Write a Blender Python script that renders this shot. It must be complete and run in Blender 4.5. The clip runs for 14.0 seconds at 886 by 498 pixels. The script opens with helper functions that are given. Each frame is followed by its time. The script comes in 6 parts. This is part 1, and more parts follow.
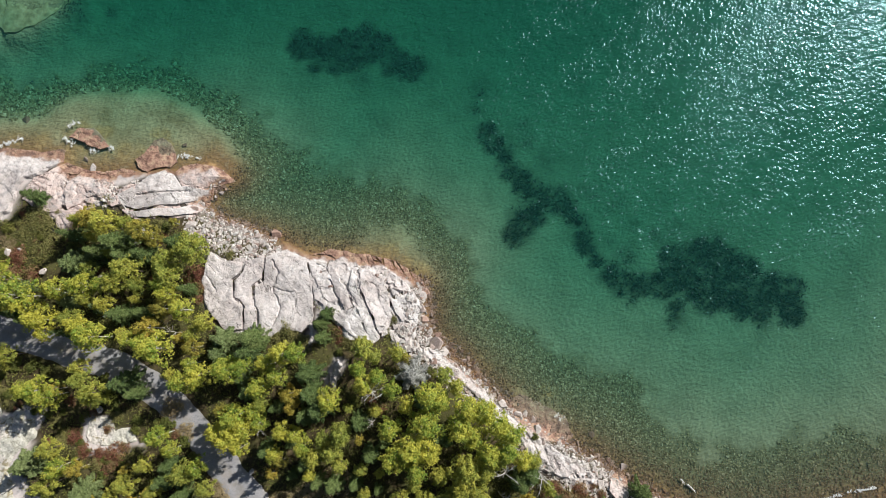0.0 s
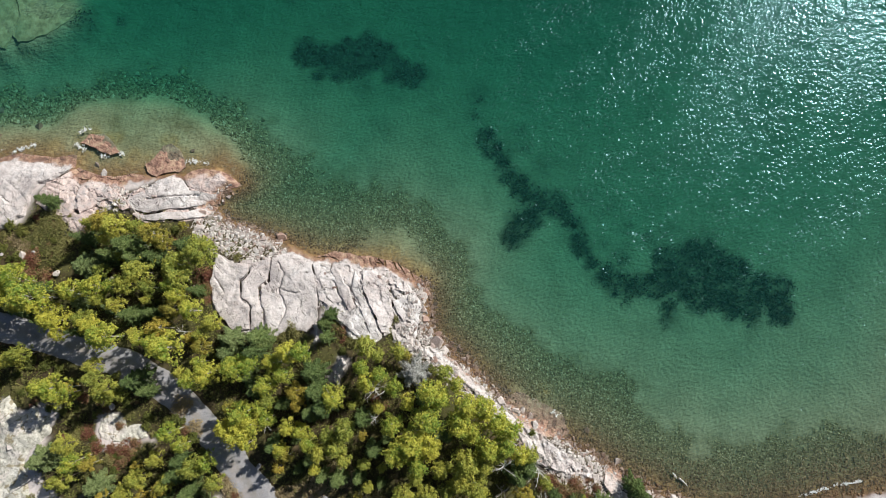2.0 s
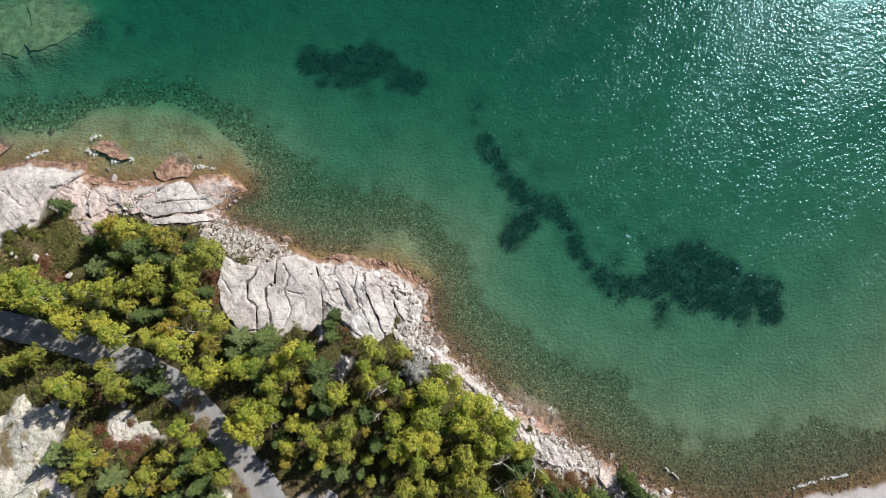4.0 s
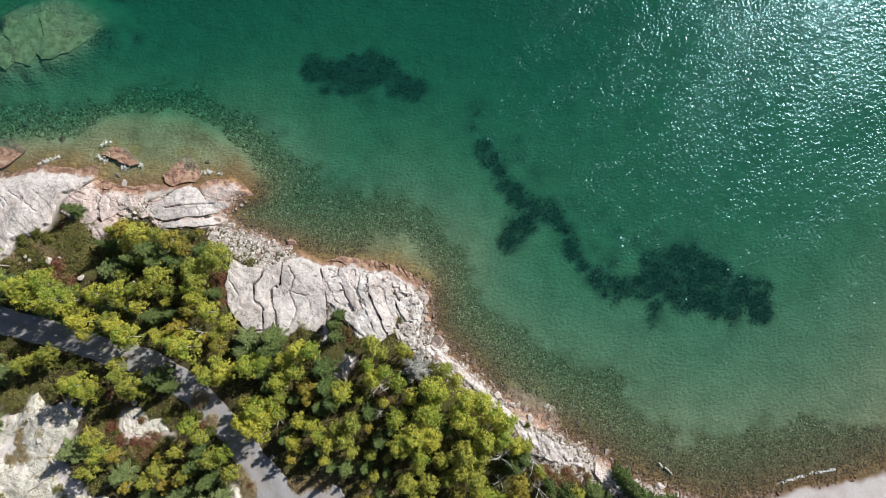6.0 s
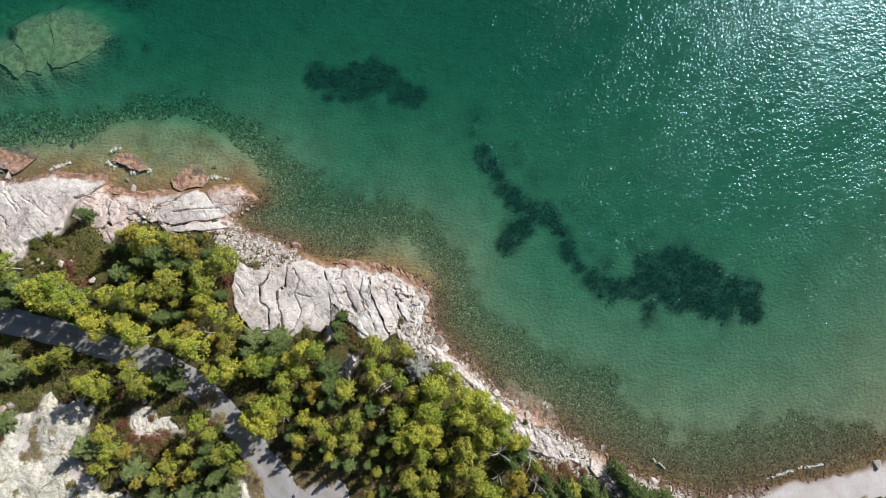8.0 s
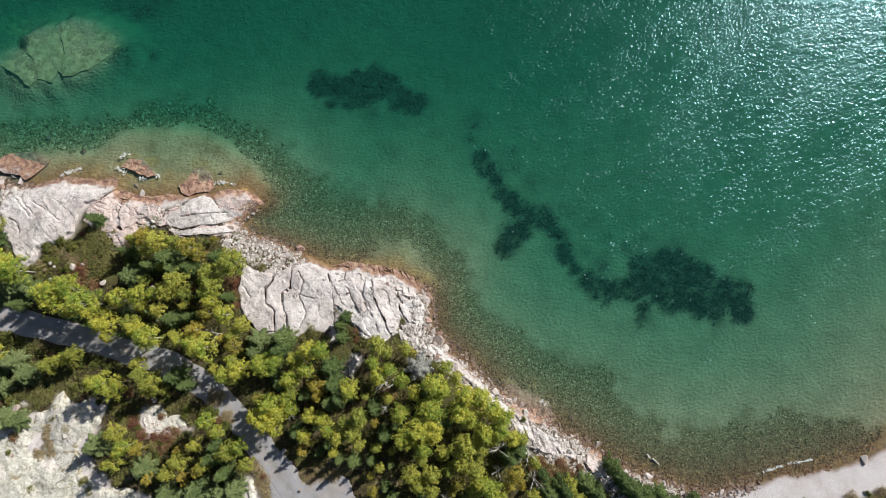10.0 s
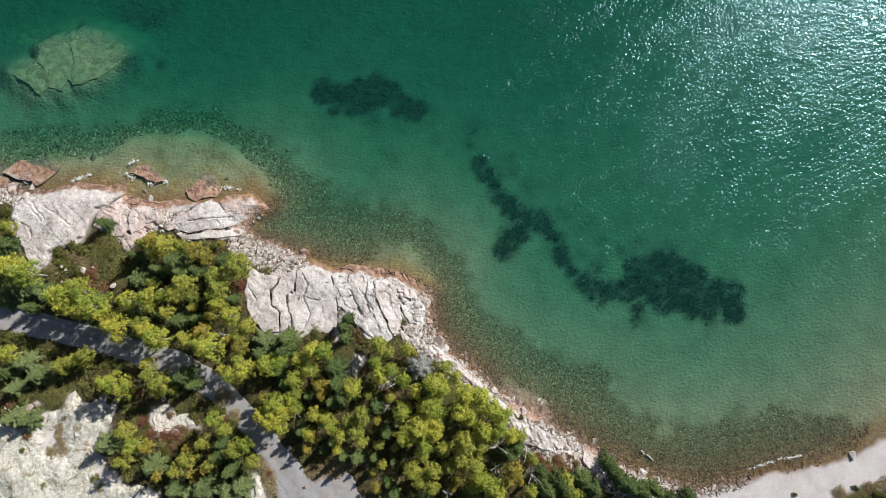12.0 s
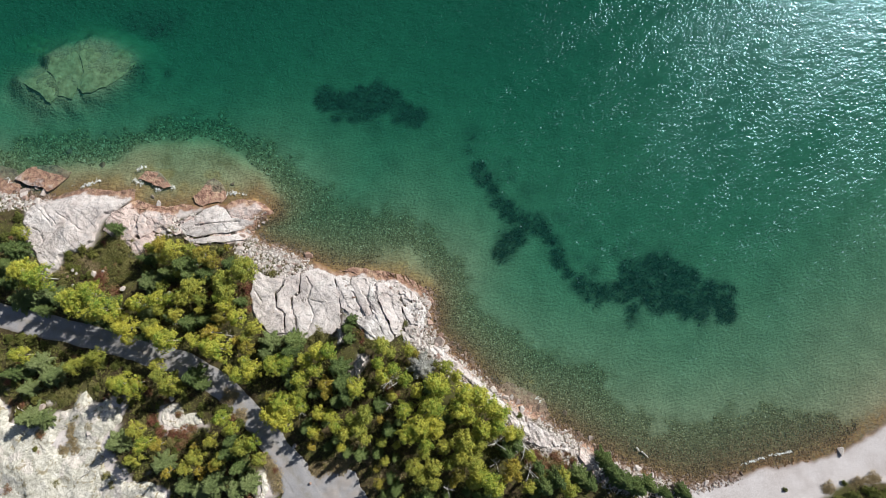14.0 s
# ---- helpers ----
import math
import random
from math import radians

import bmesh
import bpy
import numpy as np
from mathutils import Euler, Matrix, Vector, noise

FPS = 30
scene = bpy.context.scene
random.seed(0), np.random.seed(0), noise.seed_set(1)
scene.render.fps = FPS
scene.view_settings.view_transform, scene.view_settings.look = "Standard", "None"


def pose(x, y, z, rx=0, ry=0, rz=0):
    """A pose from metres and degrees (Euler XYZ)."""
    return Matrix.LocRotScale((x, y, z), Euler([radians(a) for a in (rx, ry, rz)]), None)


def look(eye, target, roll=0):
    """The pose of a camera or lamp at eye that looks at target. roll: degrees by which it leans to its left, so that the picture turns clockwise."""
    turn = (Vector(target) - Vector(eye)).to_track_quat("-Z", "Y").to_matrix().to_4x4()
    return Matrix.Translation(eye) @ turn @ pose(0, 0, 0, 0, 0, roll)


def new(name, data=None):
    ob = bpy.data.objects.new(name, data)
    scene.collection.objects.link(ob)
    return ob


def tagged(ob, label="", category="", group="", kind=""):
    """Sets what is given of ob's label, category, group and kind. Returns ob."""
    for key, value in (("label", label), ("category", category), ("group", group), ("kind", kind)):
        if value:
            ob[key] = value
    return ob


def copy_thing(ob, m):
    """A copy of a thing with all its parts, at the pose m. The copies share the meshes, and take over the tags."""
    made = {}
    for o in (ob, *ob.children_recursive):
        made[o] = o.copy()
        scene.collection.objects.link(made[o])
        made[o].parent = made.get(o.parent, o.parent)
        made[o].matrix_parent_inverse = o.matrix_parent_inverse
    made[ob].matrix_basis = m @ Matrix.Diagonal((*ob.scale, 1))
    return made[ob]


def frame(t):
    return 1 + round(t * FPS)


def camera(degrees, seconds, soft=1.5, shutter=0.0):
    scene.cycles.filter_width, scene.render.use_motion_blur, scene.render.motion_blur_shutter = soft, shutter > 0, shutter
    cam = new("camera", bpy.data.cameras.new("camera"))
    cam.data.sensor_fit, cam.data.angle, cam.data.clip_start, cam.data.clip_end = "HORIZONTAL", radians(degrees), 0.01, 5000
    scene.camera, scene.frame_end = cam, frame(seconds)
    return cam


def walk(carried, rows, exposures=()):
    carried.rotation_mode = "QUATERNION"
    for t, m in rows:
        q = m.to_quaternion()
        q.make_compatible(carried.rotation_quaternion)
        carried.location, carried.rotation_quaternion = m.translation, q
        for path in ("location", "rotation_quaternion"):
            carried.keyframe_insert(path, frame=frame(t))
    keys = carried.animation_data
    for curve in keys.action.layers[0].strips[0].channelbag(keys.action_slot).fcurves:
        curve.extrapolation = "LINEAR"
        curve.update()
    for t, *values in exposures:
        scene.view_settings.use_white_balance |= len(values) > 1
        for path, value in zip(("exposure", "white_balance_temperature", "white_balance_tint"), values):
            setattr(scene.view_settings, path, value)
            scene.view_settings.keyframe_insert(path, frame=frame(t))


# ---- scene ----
from mathutils.geometry import delaunay_2d_cdt

cam = camera(73.0, 14.0, soft=0.9)
PATH = [
    (0.0, -0.000, 0.000, 88.000, 7.110, 0.051, -0.000),
    (2.0, -0.064, -0.028, 90.984, 7.095, 0.026, -0.081),
    (4.0, -0.148, -0.054, 93.990, 7.099, -0.006, -0.177),
    (6.0, -0.253, -0.079, 97.017, 7.124, -0.045, -0.285),
    (8.0, -0.379, -0.102, 100.066, 7.167, -0.090, -0.408),
    (10.0, -0.526, -0.123, 103.137, 7.230, -0.141, -0.544),
    (12.0, -0.693, -0.142, 106.229, 7.313, -0.199, -0.694),
    (14.0, -0.882, -0.160, 109.342, 7.416, -0.263, -0.857),
]
walk(cam, [(t, pose(*p)) for t, *p in PATH], exposures=[(0.0, 0.18), (14.0, 0.18)])

# ---- light: clear sky, autumn sun over the water to the upper right ----
SUN_ELEVATION, SUN_HEADING = radians(36.0), math.atan2(0.78, 0.63)
sun_way = Vector((math.sin(SUN_HEADING) * math.cos(SUN_ELEVATION), math.cos(SUN_HEADING) * math.cos(SUN_ELEVATION), math.sin(SUN_ELEVATION)))
world = bpy.data.worlds.new("world")
scene.world = world
world.use_nodes = True
sky = world.node_tree.nodes.new("ShaderNodeTexSky")
sky.sky_type, sky.sun_disc = "NISHITA", False
sky.sun_elevation, sky.sun_rotation = SUN_ELEVATION, SUN_HEADING
world.node_tree.nodes["Background"].inputs["Strength"].default_value = 0.053
world.node_tree.links.new(sky.outputs["Color"], world.node_tree.nodes["Background"].inputs["Color"])
sun_data = bpy.data.lights.new("sun", "SUN")
sun_data.energy, sun_data.angle, sun_data.color = 5.0, radians(0.53), (1.0, 0.95, 0.88)
sun = new("sun", sun_data)
sun.matrix_world = look(sun_way * 300, (0, 0, 0))


# ---- material kit ----
class Kit:
    """A node material with short calls for its nodes."""

    def __init__(self, name):
        self.mat = bpy.data.materials.new(name)
        self.mat.use_nodes = True
        self.tree = self.mat.node_tree
        self.tree.nodes.clear()
        self.out = self.node("ShaderNodeOutputMaterial")

    def node(self, kind, **inputs):
        n = self.tree.nodes.new(kind)
        for key, value in inputs.items():
            self.put(n.inputs[key.replace("_", " ")], value)
        return n

    def put(self, socket, value):
        if isinstance(value, bpy.types.NodeSocket):
            self.tree.links.new(value, socket)
        elif isinstance(value, tuple) and len(value) == 3 and socket.type == "RGBA":
            socket.default_value = (*value, 1.0)
        else:
            socket.default_value = value

    def place(self):
        return self.node("ShaderNodeNewGeometry").outputs["Position"]

    def local(self):
        return self.node("ShaderNodeTexCoord").outputs["Object"]

    def island(self):
        return self.node("ShaderNodeNewGeometry").outputs["Random Per Island"]

    def single(self):
        return self.node("ShaderNodeObjectInfo").outputs["Random"]

    def stretch(self, vector, scale, turn=0.0):
        first = self.node("ShaderNodeMapping", Vector=vector)
        first.inputs["Rotation"].default_value = (0, 0, turn)
        n = self.node("ShaderNodeMapping", Vector=first.outputs["Vector"])
        n.inputs["Scale"].default_value = scale
        return n.outputs["Vector"]

    def noise(self, vector, scale, detail=3.0, rough=0.55, warp=0.0):
        return self.node("ShaderNodeTexNoise", Vector=vector, Scale=scale, Detail=detail, Roughness=rough, Distortion=warp).outputs["Fac"]

    def cells(self, vector, scale, feature="F1"):
        n = self.node("ShaderNodeTexVoronoi", Vector=vector, Scale=scale)
        n.feature = feature
        return n

    def mask(self, name):
        n = self.node("ShaderNodeAttribute")
        n.attribute_name = name
        return n.outputs["Fac"]

    def math(self, op, a, b=0.0):
        n = self.node("ShaderNodeMath")
        n.operation = op
        self.put(n.inputs[0], a)
        self.put(n.inputs[1], b)
        return n.outputs[0]

    def span(self, value, a, b, lo=0.0, hi=1.0):
        n = self.node("ShaderNodeMapRange", Value=value)
        n.interpolation_type = "SMOOTHSTEP"
        for key, v in (("From Min", a), ("From Max", b), ("To Min", lo), ("To Max", hi)):
            n.inputs[key].default_value = v
        return n.outputs["Result"]

    def mix(self, fac, a, b, blend="MIX"):
        n = self.node("ShaderNodeMix")
        n.data_type, n.blend_type = "RGBA", blend
        self.put(n.inputs[0], fac)
        self.put(n.inputs[6], a)
        self.put(n.inputs[7], b)
        return n.outputs[2]

    def ramp(self, fac, *stops):
        n = self.node("ShaderNodeValToRGB", Fac=fac)
        e = n.color_ramp.elements
        while len(e) < len(stops):
            e.new(0.5)
        for k, (at, colour) in zip(e, stops):
            k.position, k.color = at, (*colour, 1.0)
        return n.outputs["Color"]

    def bump(self, height, strength=0.5, distance=0.1, normal=None):
        n = self.node("ShaderNodeBump", Height=height, Strength=strength, Distance=distance)
        if normal is not None:
            self.put(n.inputs["Normal"], normal)
        return n.outputs["Normal"]

    def finish(self, colour, rough=0.8, normal=None, specular=0.3):
        n = self.node("ShaderNodeBsdfPrincipled")
        self.put(n.inputs["Base Color"], colour)
        self.put(n.inputs["Roughness"], rough)
        self.put(n.inputs["Specular IOR Level"], specular)
        if normal is not None:
            self.put(n.inputs["Normal"], normal)
        self.tree.links.new(n.outputs[0], self.out.inputs["Surface"])
        return self.mat


def granite_colour(k, p, pink=0.0):
    """Pale pinkish granite with grey weathering, lichen and dark seams, stained rust brown by the waterline."""
    big = k.noise(p, 0.22, 4, 0.6, 0.6)
    colour = k.ramp(big, (0.30, (0.44, 0.415, 0.41)), (0.48, (0.555, 0.535, 0.53)), (0.68, (0.65, 0.645, 0.645)))
    colour = k.mix(k.math("ADD", k.math("MULTIPLY", k.single(), 0.22), pink), colour, (0.54, 0.385, 0.34))
    grain = k.noise(p, 9.0, 5, 0.7)
    colour = k.mix(0.3, colour, k.ramp(grain, (0.32, (0.28, 0.26, 0.25)), (0.5, (0.62, 0.58, 0.56)), (0.7, (0.80, 0.78, 0.76))), "OVERLAY")
    streak = k.noise(k.stretch(p, (0.22, 1.3, 1.0), 0.7), 0.9, 6, 0.68, 0.8)
    colour = k.mix(k.span(streak, 0.53, 0.68, 0, 0.6), colour, (0.33, 0.31, 0.31))
    stain = k.noise(p, 0.55, 5, 0.6, 1.5)
    colour = k.mix(k.span(stain, 0.48, 0.66, 0, 0.7), colour, (0.39, 0.375, 0.375))
    lichen = k.noise(p, 1.7, 6, 0.7)
    colour = k.mix(k.span(lichen, 0.55, 0.70, 0, 0.6), colour, (0.34, 0.33, 0.27))
    height = k.node("ShaderNodeSeparateXYZ", Vector=p).outputs["Z"]
    level = k.math("ADD", height, k.math("MULTIPLY", k.noise(p, 0.7, 4, 0.6), -0.95))
    colour = k.mix(k.span(level, -0.20 + 0.2 * pink, 0.12 + 0.6 * pink, 0.9, 0.0), colour, k.ramp(k.noise(p, 1.2, 4, 0.6), *((0.35, (0.17, 0.085, 0.06)), (0.5, (0.37, 0.215, 0.15)), (0.66, (0.47, 0.33, 0.22))) if pink else ((0.35, (0.14, 0.07, 0.045)), (0.5, (0.31, 0.17, 0.11)), (0.66, (0.40, 0.27, 0.17)))))
    return colour, grain, streak


def make_granite(name, pink=0.0):
    k = Kit(name)
    p = k.place()
    colour, grain, streak = granite_colour(k, p, pink)
    warp = k.noise(p, 1.5, 5, 0.65)
    joint = k.noise(k.stretch(p, (0.13, 1.0, 1.0), 0.72), 0.55, 4, 0.62, 0.5)
    line = k.span(k.math("ABSOLUTE", k.math("SUBTRACT", joint, 0.5)), 0.0, 0.014, 1.0, 0.0)
    line = k.math("MULTIPLY", line, k.span(k.noise(p, 0.5, 3), 0.45, 0.58))
    other = k.noise(k.stretch(p, (0.2, 1.0, 1.0), -1.15), 0.8, 5, 0.65, 0.6)
    fine = k.span(k.math("ABSOLUTE", k.math("SUBTRACT", other, 0.5)), 0.0, 0.012, 1.0, 0.0)
    fine = k.math("MULTIPLY", fine, k.span(k.noise(p, 0.35, 4, 0.6), 0.46, 0.56))
    line = k.math("MAXIMUM", line, k.math("MULTIPLY", fine, 0.8))
    colour = k.mix(k.math("MULTIPLY", line, 0.8), colour, (0.10, 0.085, 0.075))
    n = k.bump(warp, 0.6, 0.55)
    n = k.bump(grain, 0.25, 0.04, n)
    n = k.bump(line, 0.8, -0.1, n)
    return k.finish(colour, 0.85, n, 0.2)


def make_lichen_rock():
    """Bedrock whitened by crusts of pale lichen, with grey bare patches, moss and specks."""
    k = Kit("lichen_rock")
    p = k.place()
    crust, fine, big = k.noise(p, 0.9, 6, 0.7, 0.8), k.noise(p, 3.2, 6, 0.75), k.noise(p, 0.3, 4, 0.6, 0.5)
    colour = k.ramp(crust, (0.30, (0.30, 0.29, 0.24)), (0.46, (0.52, 0.51, 0.44)), (0.62, (0.68, 0.67, 0.61)))
    colour = k.mix(k.span(big, 0.52, 0.62, 0, 0.7), colour, (0.68, 0.63, 0.59))
    colour = k.mix(k.span(fine, 0.52, 0.62, 0, 0.8), colour, (0.25, 0.25, 0.21))
    moss = k.noise(p, 0.55, 5, 0.7, 1.0)
    colour = k.mix(k.span(moss, 0.55, 0.63, 0, 0.8), colour, k.ramp(fine, (0.35, (0.17, 0.13, 0.07)), (0.65, (0.34, 0.30, 0.17))))
    n = k.bump(crust, 0.7, 0.4)
    n = k.bump(fine, 0.6, 0.10, n)
    return k.finish(colour, 0.9, n, 0.15)


def make_stone(name, tones):
    k = Kit(name)
    p = k.place()
    colour = k.ramp(k.single(), *tones)
    colour = k.mix(0.45, colour, k.ramp(k.noise(p, 6.0, 4, 0.65), (0.3, (0.25, 0.23, 0.22)), (0.7, (0.78, 0.76, 0.74))), "OVERLAY")
    height = k.node("ShaderNodeSeparateXYZ", Vector=p).outputs["Z"]
    colour = k.mix(k.span(height, -0.10, 0.22, 0.85, 0.0), colour, (0.16, 0.085, 0.05))
    n = k.bump(k.noise(p, 5.0, 5, 0.7), 0.6, 0.12)
    return k.finish(colour, 0.8, n, 0.25)


def make_stone_bed(name, tones):
    k = Kit(name)
    p = k.place()
    colour = k.ramp(k.island(), *tones)
    colour = k.mix(0.5, colour, k.ramp(k.noise(p, 4.0, 4, 0.65), (0.3, (0.22, 0.21, 0.19)), (0.7, (0.75, 0.74, 0.7))), "OVERLAY")
    height = k.node("ShaderNodeSeparateXYZ", Vector=p).outputs["Z"]
    near = k.math("ADD", height, k.math("MULTIPLY", k.noise(p, 0.4, 3), 0.35))
    wet = k.math("MULTIPLY", k.span(near, -0.6, 0.05, 0.0, 0.8), k.span(height, 0.12, 0.40, 1.0, 0.0))
    colour = k.mix(wet, colour, k.mix(k.island(), (0.075, 0.040, 0.022), (0.24, 0.135, 0.075)))
    n = k.bump(k.noise(p, 5.0, 4, 0.7), 0.5, 0.1)
    return k.finish(colour, 0.85, n, 0.15)


def make_ground():
    k = Kit("ground")
    p = k.place()
    fine, mid, big = k.noise(p, 7.0, 5, 0.7), k.noise(p, 1.3, 5, 0.65), k.noise(p, 0.25, 4, 0.6)
    soil = k.ramp(mid, (0.32, (0.028, 0.023, 0.013)), (0.5, (0.062, 0.047, 0.027)), (0.68, (0.12, 0.09, 0.052)))
    soil = k.mix(k.span(big, 0.42, 0.62, 0.1, 0.75), soil, k.ramp(fine, (0.35, (0.040, 0.048, 0.014)), (0.65, (0.13, 0.13, 0.05))))
    rock, grain, streak = granite_colour(k, p)
    # dark soil beside the slabs, coloured deeper to paint in the cracks' shade
    soil = k.mix(k.mask("soil_shade"), soil, k.ramp(fine, (0.35, (0.022, 0.017, 0.013)), (0.65, (0.07, 0.055, 0.043))))
    colour = k.mix(k.mask("rock"), soil, rock)
    pebble = k.cells(p, 15.0)
    gravel = k.ramp(k.node("ShaderNodeSeparateXYZ", Vector=pebble.outputs["Color"]).outputs["X"], (0.0, (0.40, 0.39, 0.395)), (0.5, (0.50, 0.49, 0.50)), (1.0, (0.60, 0.59, 0.60)))
    gravel = k.mix(0.5, gravel, k.ramp(big, (0.35, (0.40, 0.36, 0.34)), (0.65, (0.62, 0.60, 0.6))), "OVERLAY")
    colour = k.mix(k.mask("beach"), colour, gravel)
    wet_gravel = k.span(k.node("ShaderNodeSeparateXYZ", Vector=p).outputs["Z"], -0.02, 0.12, 1.0, 0.0)
    colour = k.mix(k.math("MULTIPLY", k.mask("beach"), wet_gravel), colour, k.mix(fine, (0.16, 0.125, 0.105), (0.27, 0.215, 0.18)))
    sand = k.ramp(big, (0.35, (0.255, 0.217, 0.141)), (0.65, (0.35, 0.298, 0.195)))
    sand = k.mix(k.span(fine, 0.35, 0.65, 0.0, 0.25), sand, (0.36, 0.32, 0.20))
    colour = k.mix(k.math("MULTIPLY", k.mask("bed"), k.span(k.mask("beach"), 0.0, 1.0, 1.0, 0.3)), colour, sand)
    colour = k.mix(k.mask("cobble"), colour, k.ramp(mid, (0.3, (0.10, 0.08, 0.044)), (0.6, (0.215, 0.175, 0.098))))
    shelf = k.ramp(k.noise(p, 0.3, 5, 0.6), (0.34, (0.25, 0.185, 0.10)), (0.5, (0.34, 0.265, 0.155)), (0.66, (0.42, 0.345, 0.205)))
    colour = k.mix(k.mask("shelf"), colour, shelf)
    rust = k.ramp(mid, (0.34, (0.12, 0.062, 0.034)), (0.5, (0.24, 0.135, 0.065)), (0.66, (0.30, 0.20, 0.09)))
    colour = k.mix(k.math("MULTIPLY", k.mask("rust"), k.span(mid, 0.34, 0.56, 0.35, 1.0)), colour, rust)
    algae = k.ramp(mid, (0.32, (0.23, 0.125, 0.06)), (0.5, (0.35, 0.225, 0.10)), (0.66, (0.43, 0.31, 0.16)))
    colour = k.mix(k.math("MULTIPLY", k.mask("ochre"), k.span(mid, 0.36, 0.54, 0.4, 0.95)), colour, algae)
    colour = k.mix(k.mask("weed"), colour, k.ramp(mid, (0.35, (0.018, 0.019, 0.016)), (0.65, (0.05, 0.046, 0.03))))
    ripple = k.noise(k.stretch(p, (1.0, 1.5, 1.0), -0.5), 1.7, 1, 0.5, 0.2)
    n = k.bump(mid, 0.3, 0.15)
    n = k.bump(fine, 0.4, 0.05, n)
    n = k.bump(k.math("MULTIPLY", ripple, k.mask("bed")), 1.0, 0.24, n)
    return k.finish(colour, 0.92, n, 0.1)


def make_road():
    k = Kit("road_gravel")
    p = k.place()
    fine, big = k.noise(p, 8.0, 5, 0.75), k.noise(p, 0.4, 4, 0.6)
    colour = k.ramp(fine, (0.3, (0.195, 0.198, 0.21)), (0.5, (0.315, 0.318, 0.335)), (0.72, (0.44, 0.44, 0.455)))
    colour = k.mix(k.span(big, 0.45, 0.68, 0, 0.5), colour, (0.34, 0.30, 0.27))
    rut = k.mask("rut")
    colour = k.mix(k.math("MULTIPLY", rut, k.span(k.noise(p, 1.1, 4), 0.3, 0.6, 0.2, 0.6)), colour, (0.20, 0.175, 0.12))
    return k.finish(colour, 0.95, k.bump(fine, 0.5, 0.05), 0.1)


def make_water():
    """A rippled clear surface; what lies below is tinted by the depth of water over it."""
    k = Kit("lake_water")
    p = k.place()
    depth = k.mask("depth")
    tint = []
    for rate in (0.38, 0.095, 0.122):
        tint.append(k.math("EXPONENT", k.math("MULTIPLY", depth, -rate)))
    body = k.node("ShaderNodeCombineColor", Red=tint[0], Green=tint[1], Blue=tint[2]).outputs[0]
    clear = k.node("ShaderNodeBsdfTransparent", Color=body)
    swell = k.noise(k.stretch(p, (1.0, 2.2, 1.0), -0.6), 0.32, 3, 0.5, 0.4)
    wave = k.noise(k.stretch(p, (1.0, 1.5, 1.0), -0.5), 0.62, 2, 0.5, 0.4)
    chop = k.noise(k.stretch(p, (1.25, 1.0, 1.0), 0.3), 1.75, 2, 0.5, 0.2)
    gust = k.noise(k.stretch(p, (0.30, 1.3, 1.0), -0.75), 0.16, 4, 0.6, 0.5)
    n = k.bump(swell, 1.0, 0.14)
    n = k.bump(wave, 1.0, 0.12, n)
    n = k.bump(chop, k.span(gust, 0.36, 0.62, 0.55, 1.0), 0.16, n)
    haze = k.node("ShaderNodeBsdfDiffuse", Color=(0.012, 0.095, 0.072), Normal=k.bump(chop, 1.0, 0.25, k.bump(wave, 1.0, 0.55)))
    gloss = k.node("ShaderNodeBsdfGlossy", Color=(0.52, 0.82, 1.0), Roughness=0.212, Normal=n)
    gloss.distribution = "BECKMANN"
    under = k.node("ShaderNodeMixShader")
    k.put(under.inputs[0], k.span(depth, 0.0, 6.0, 0.12, 0.365))
    k.put(under.inputs[1], clear.outputs[0])
    k.put(under.inputs[2], haze.outputs[0])
    top = k.node("ShaderNodeMixShader")
    slant = k.node("ShaderNodeLayerWeight", Blend=0.5, Normal=n).outputs["Facing"]
    k.put(top.inputs[0], k.math("ADD", k.math("MULTIPLY", k.math("POWER", slant, 5.0), 0.974), 0.026))
    k.put(top.inputs[1], under.outputs[0])
    k.put(top.inputs[2], gloss.outputs[0])
    k.tree.links.new(top.outputs[0], k.out.inputs["Surface"])
    return k.mat


def make_leaf(name, stops, glow=0.36, shift=0.5):
    k = Kit(name)
    pick = k.math("ADD", k.math("MULTIPLY", k.island(), 1 - shift), k.math("MULTIPLY", k.single(), shift))
    patch = k.noise(k.local(), 0.55, 2)
    pick = k.math("ADD", k.math("MULTIPLY", pick, 0.7), k.math("MULTIPLY", k.span(patch, 0.3, 0.7), 0.3))
    colour = k.ramp(pick, *stops)
    face = k.node("ShaderNodeBsdfPrincipled", Base_Color=colour, Roughness=0.65, Specular_IOR_Level=0.15)
    thin = k.node("ShaderNodeBsdfTranslucent", Color=colour)
    both = k.node("ShaderNodeMixShader", Fac=glow)
    k.put(both.inputs[1], face.outputs[0])
    k.put(both.inputs[2], thin.outputs[0])
    k.tree.links.new(both.outputs[0], k.out.inputs["Surface"])
    return k.mat


def make_bark(name, a, b):
    k = Kit(name)
    p = k.local()
    fac = k.noise(k.stretch(p, (1, 1, 0.3)), 7.0, 4, 0.7)
    return k.finish(k.ramp(fac, (0.35, a), (0.62, b)), 0.85, k.bump(fac, 0.6, 0.04), 0.2)


def make_weed():
    k = Kit("waterweed")
    return k.finish(k.ramp(k.island(), (0.0, (0.015, 0.018, 0.014)), (0.6, (0.040, 0.038, 0.026)), (1.0, (0.09, 0.075, 0.04))), 0.7)


def make_foam():
    k = Kit("foam")
    return k.finish(k.ramp(k.noise(k.place(), 5.0, 4), (0.3, (0.60, 0.62, 0.60)), (0.6, (0.82, 0.83, 0.82))), 0.6)


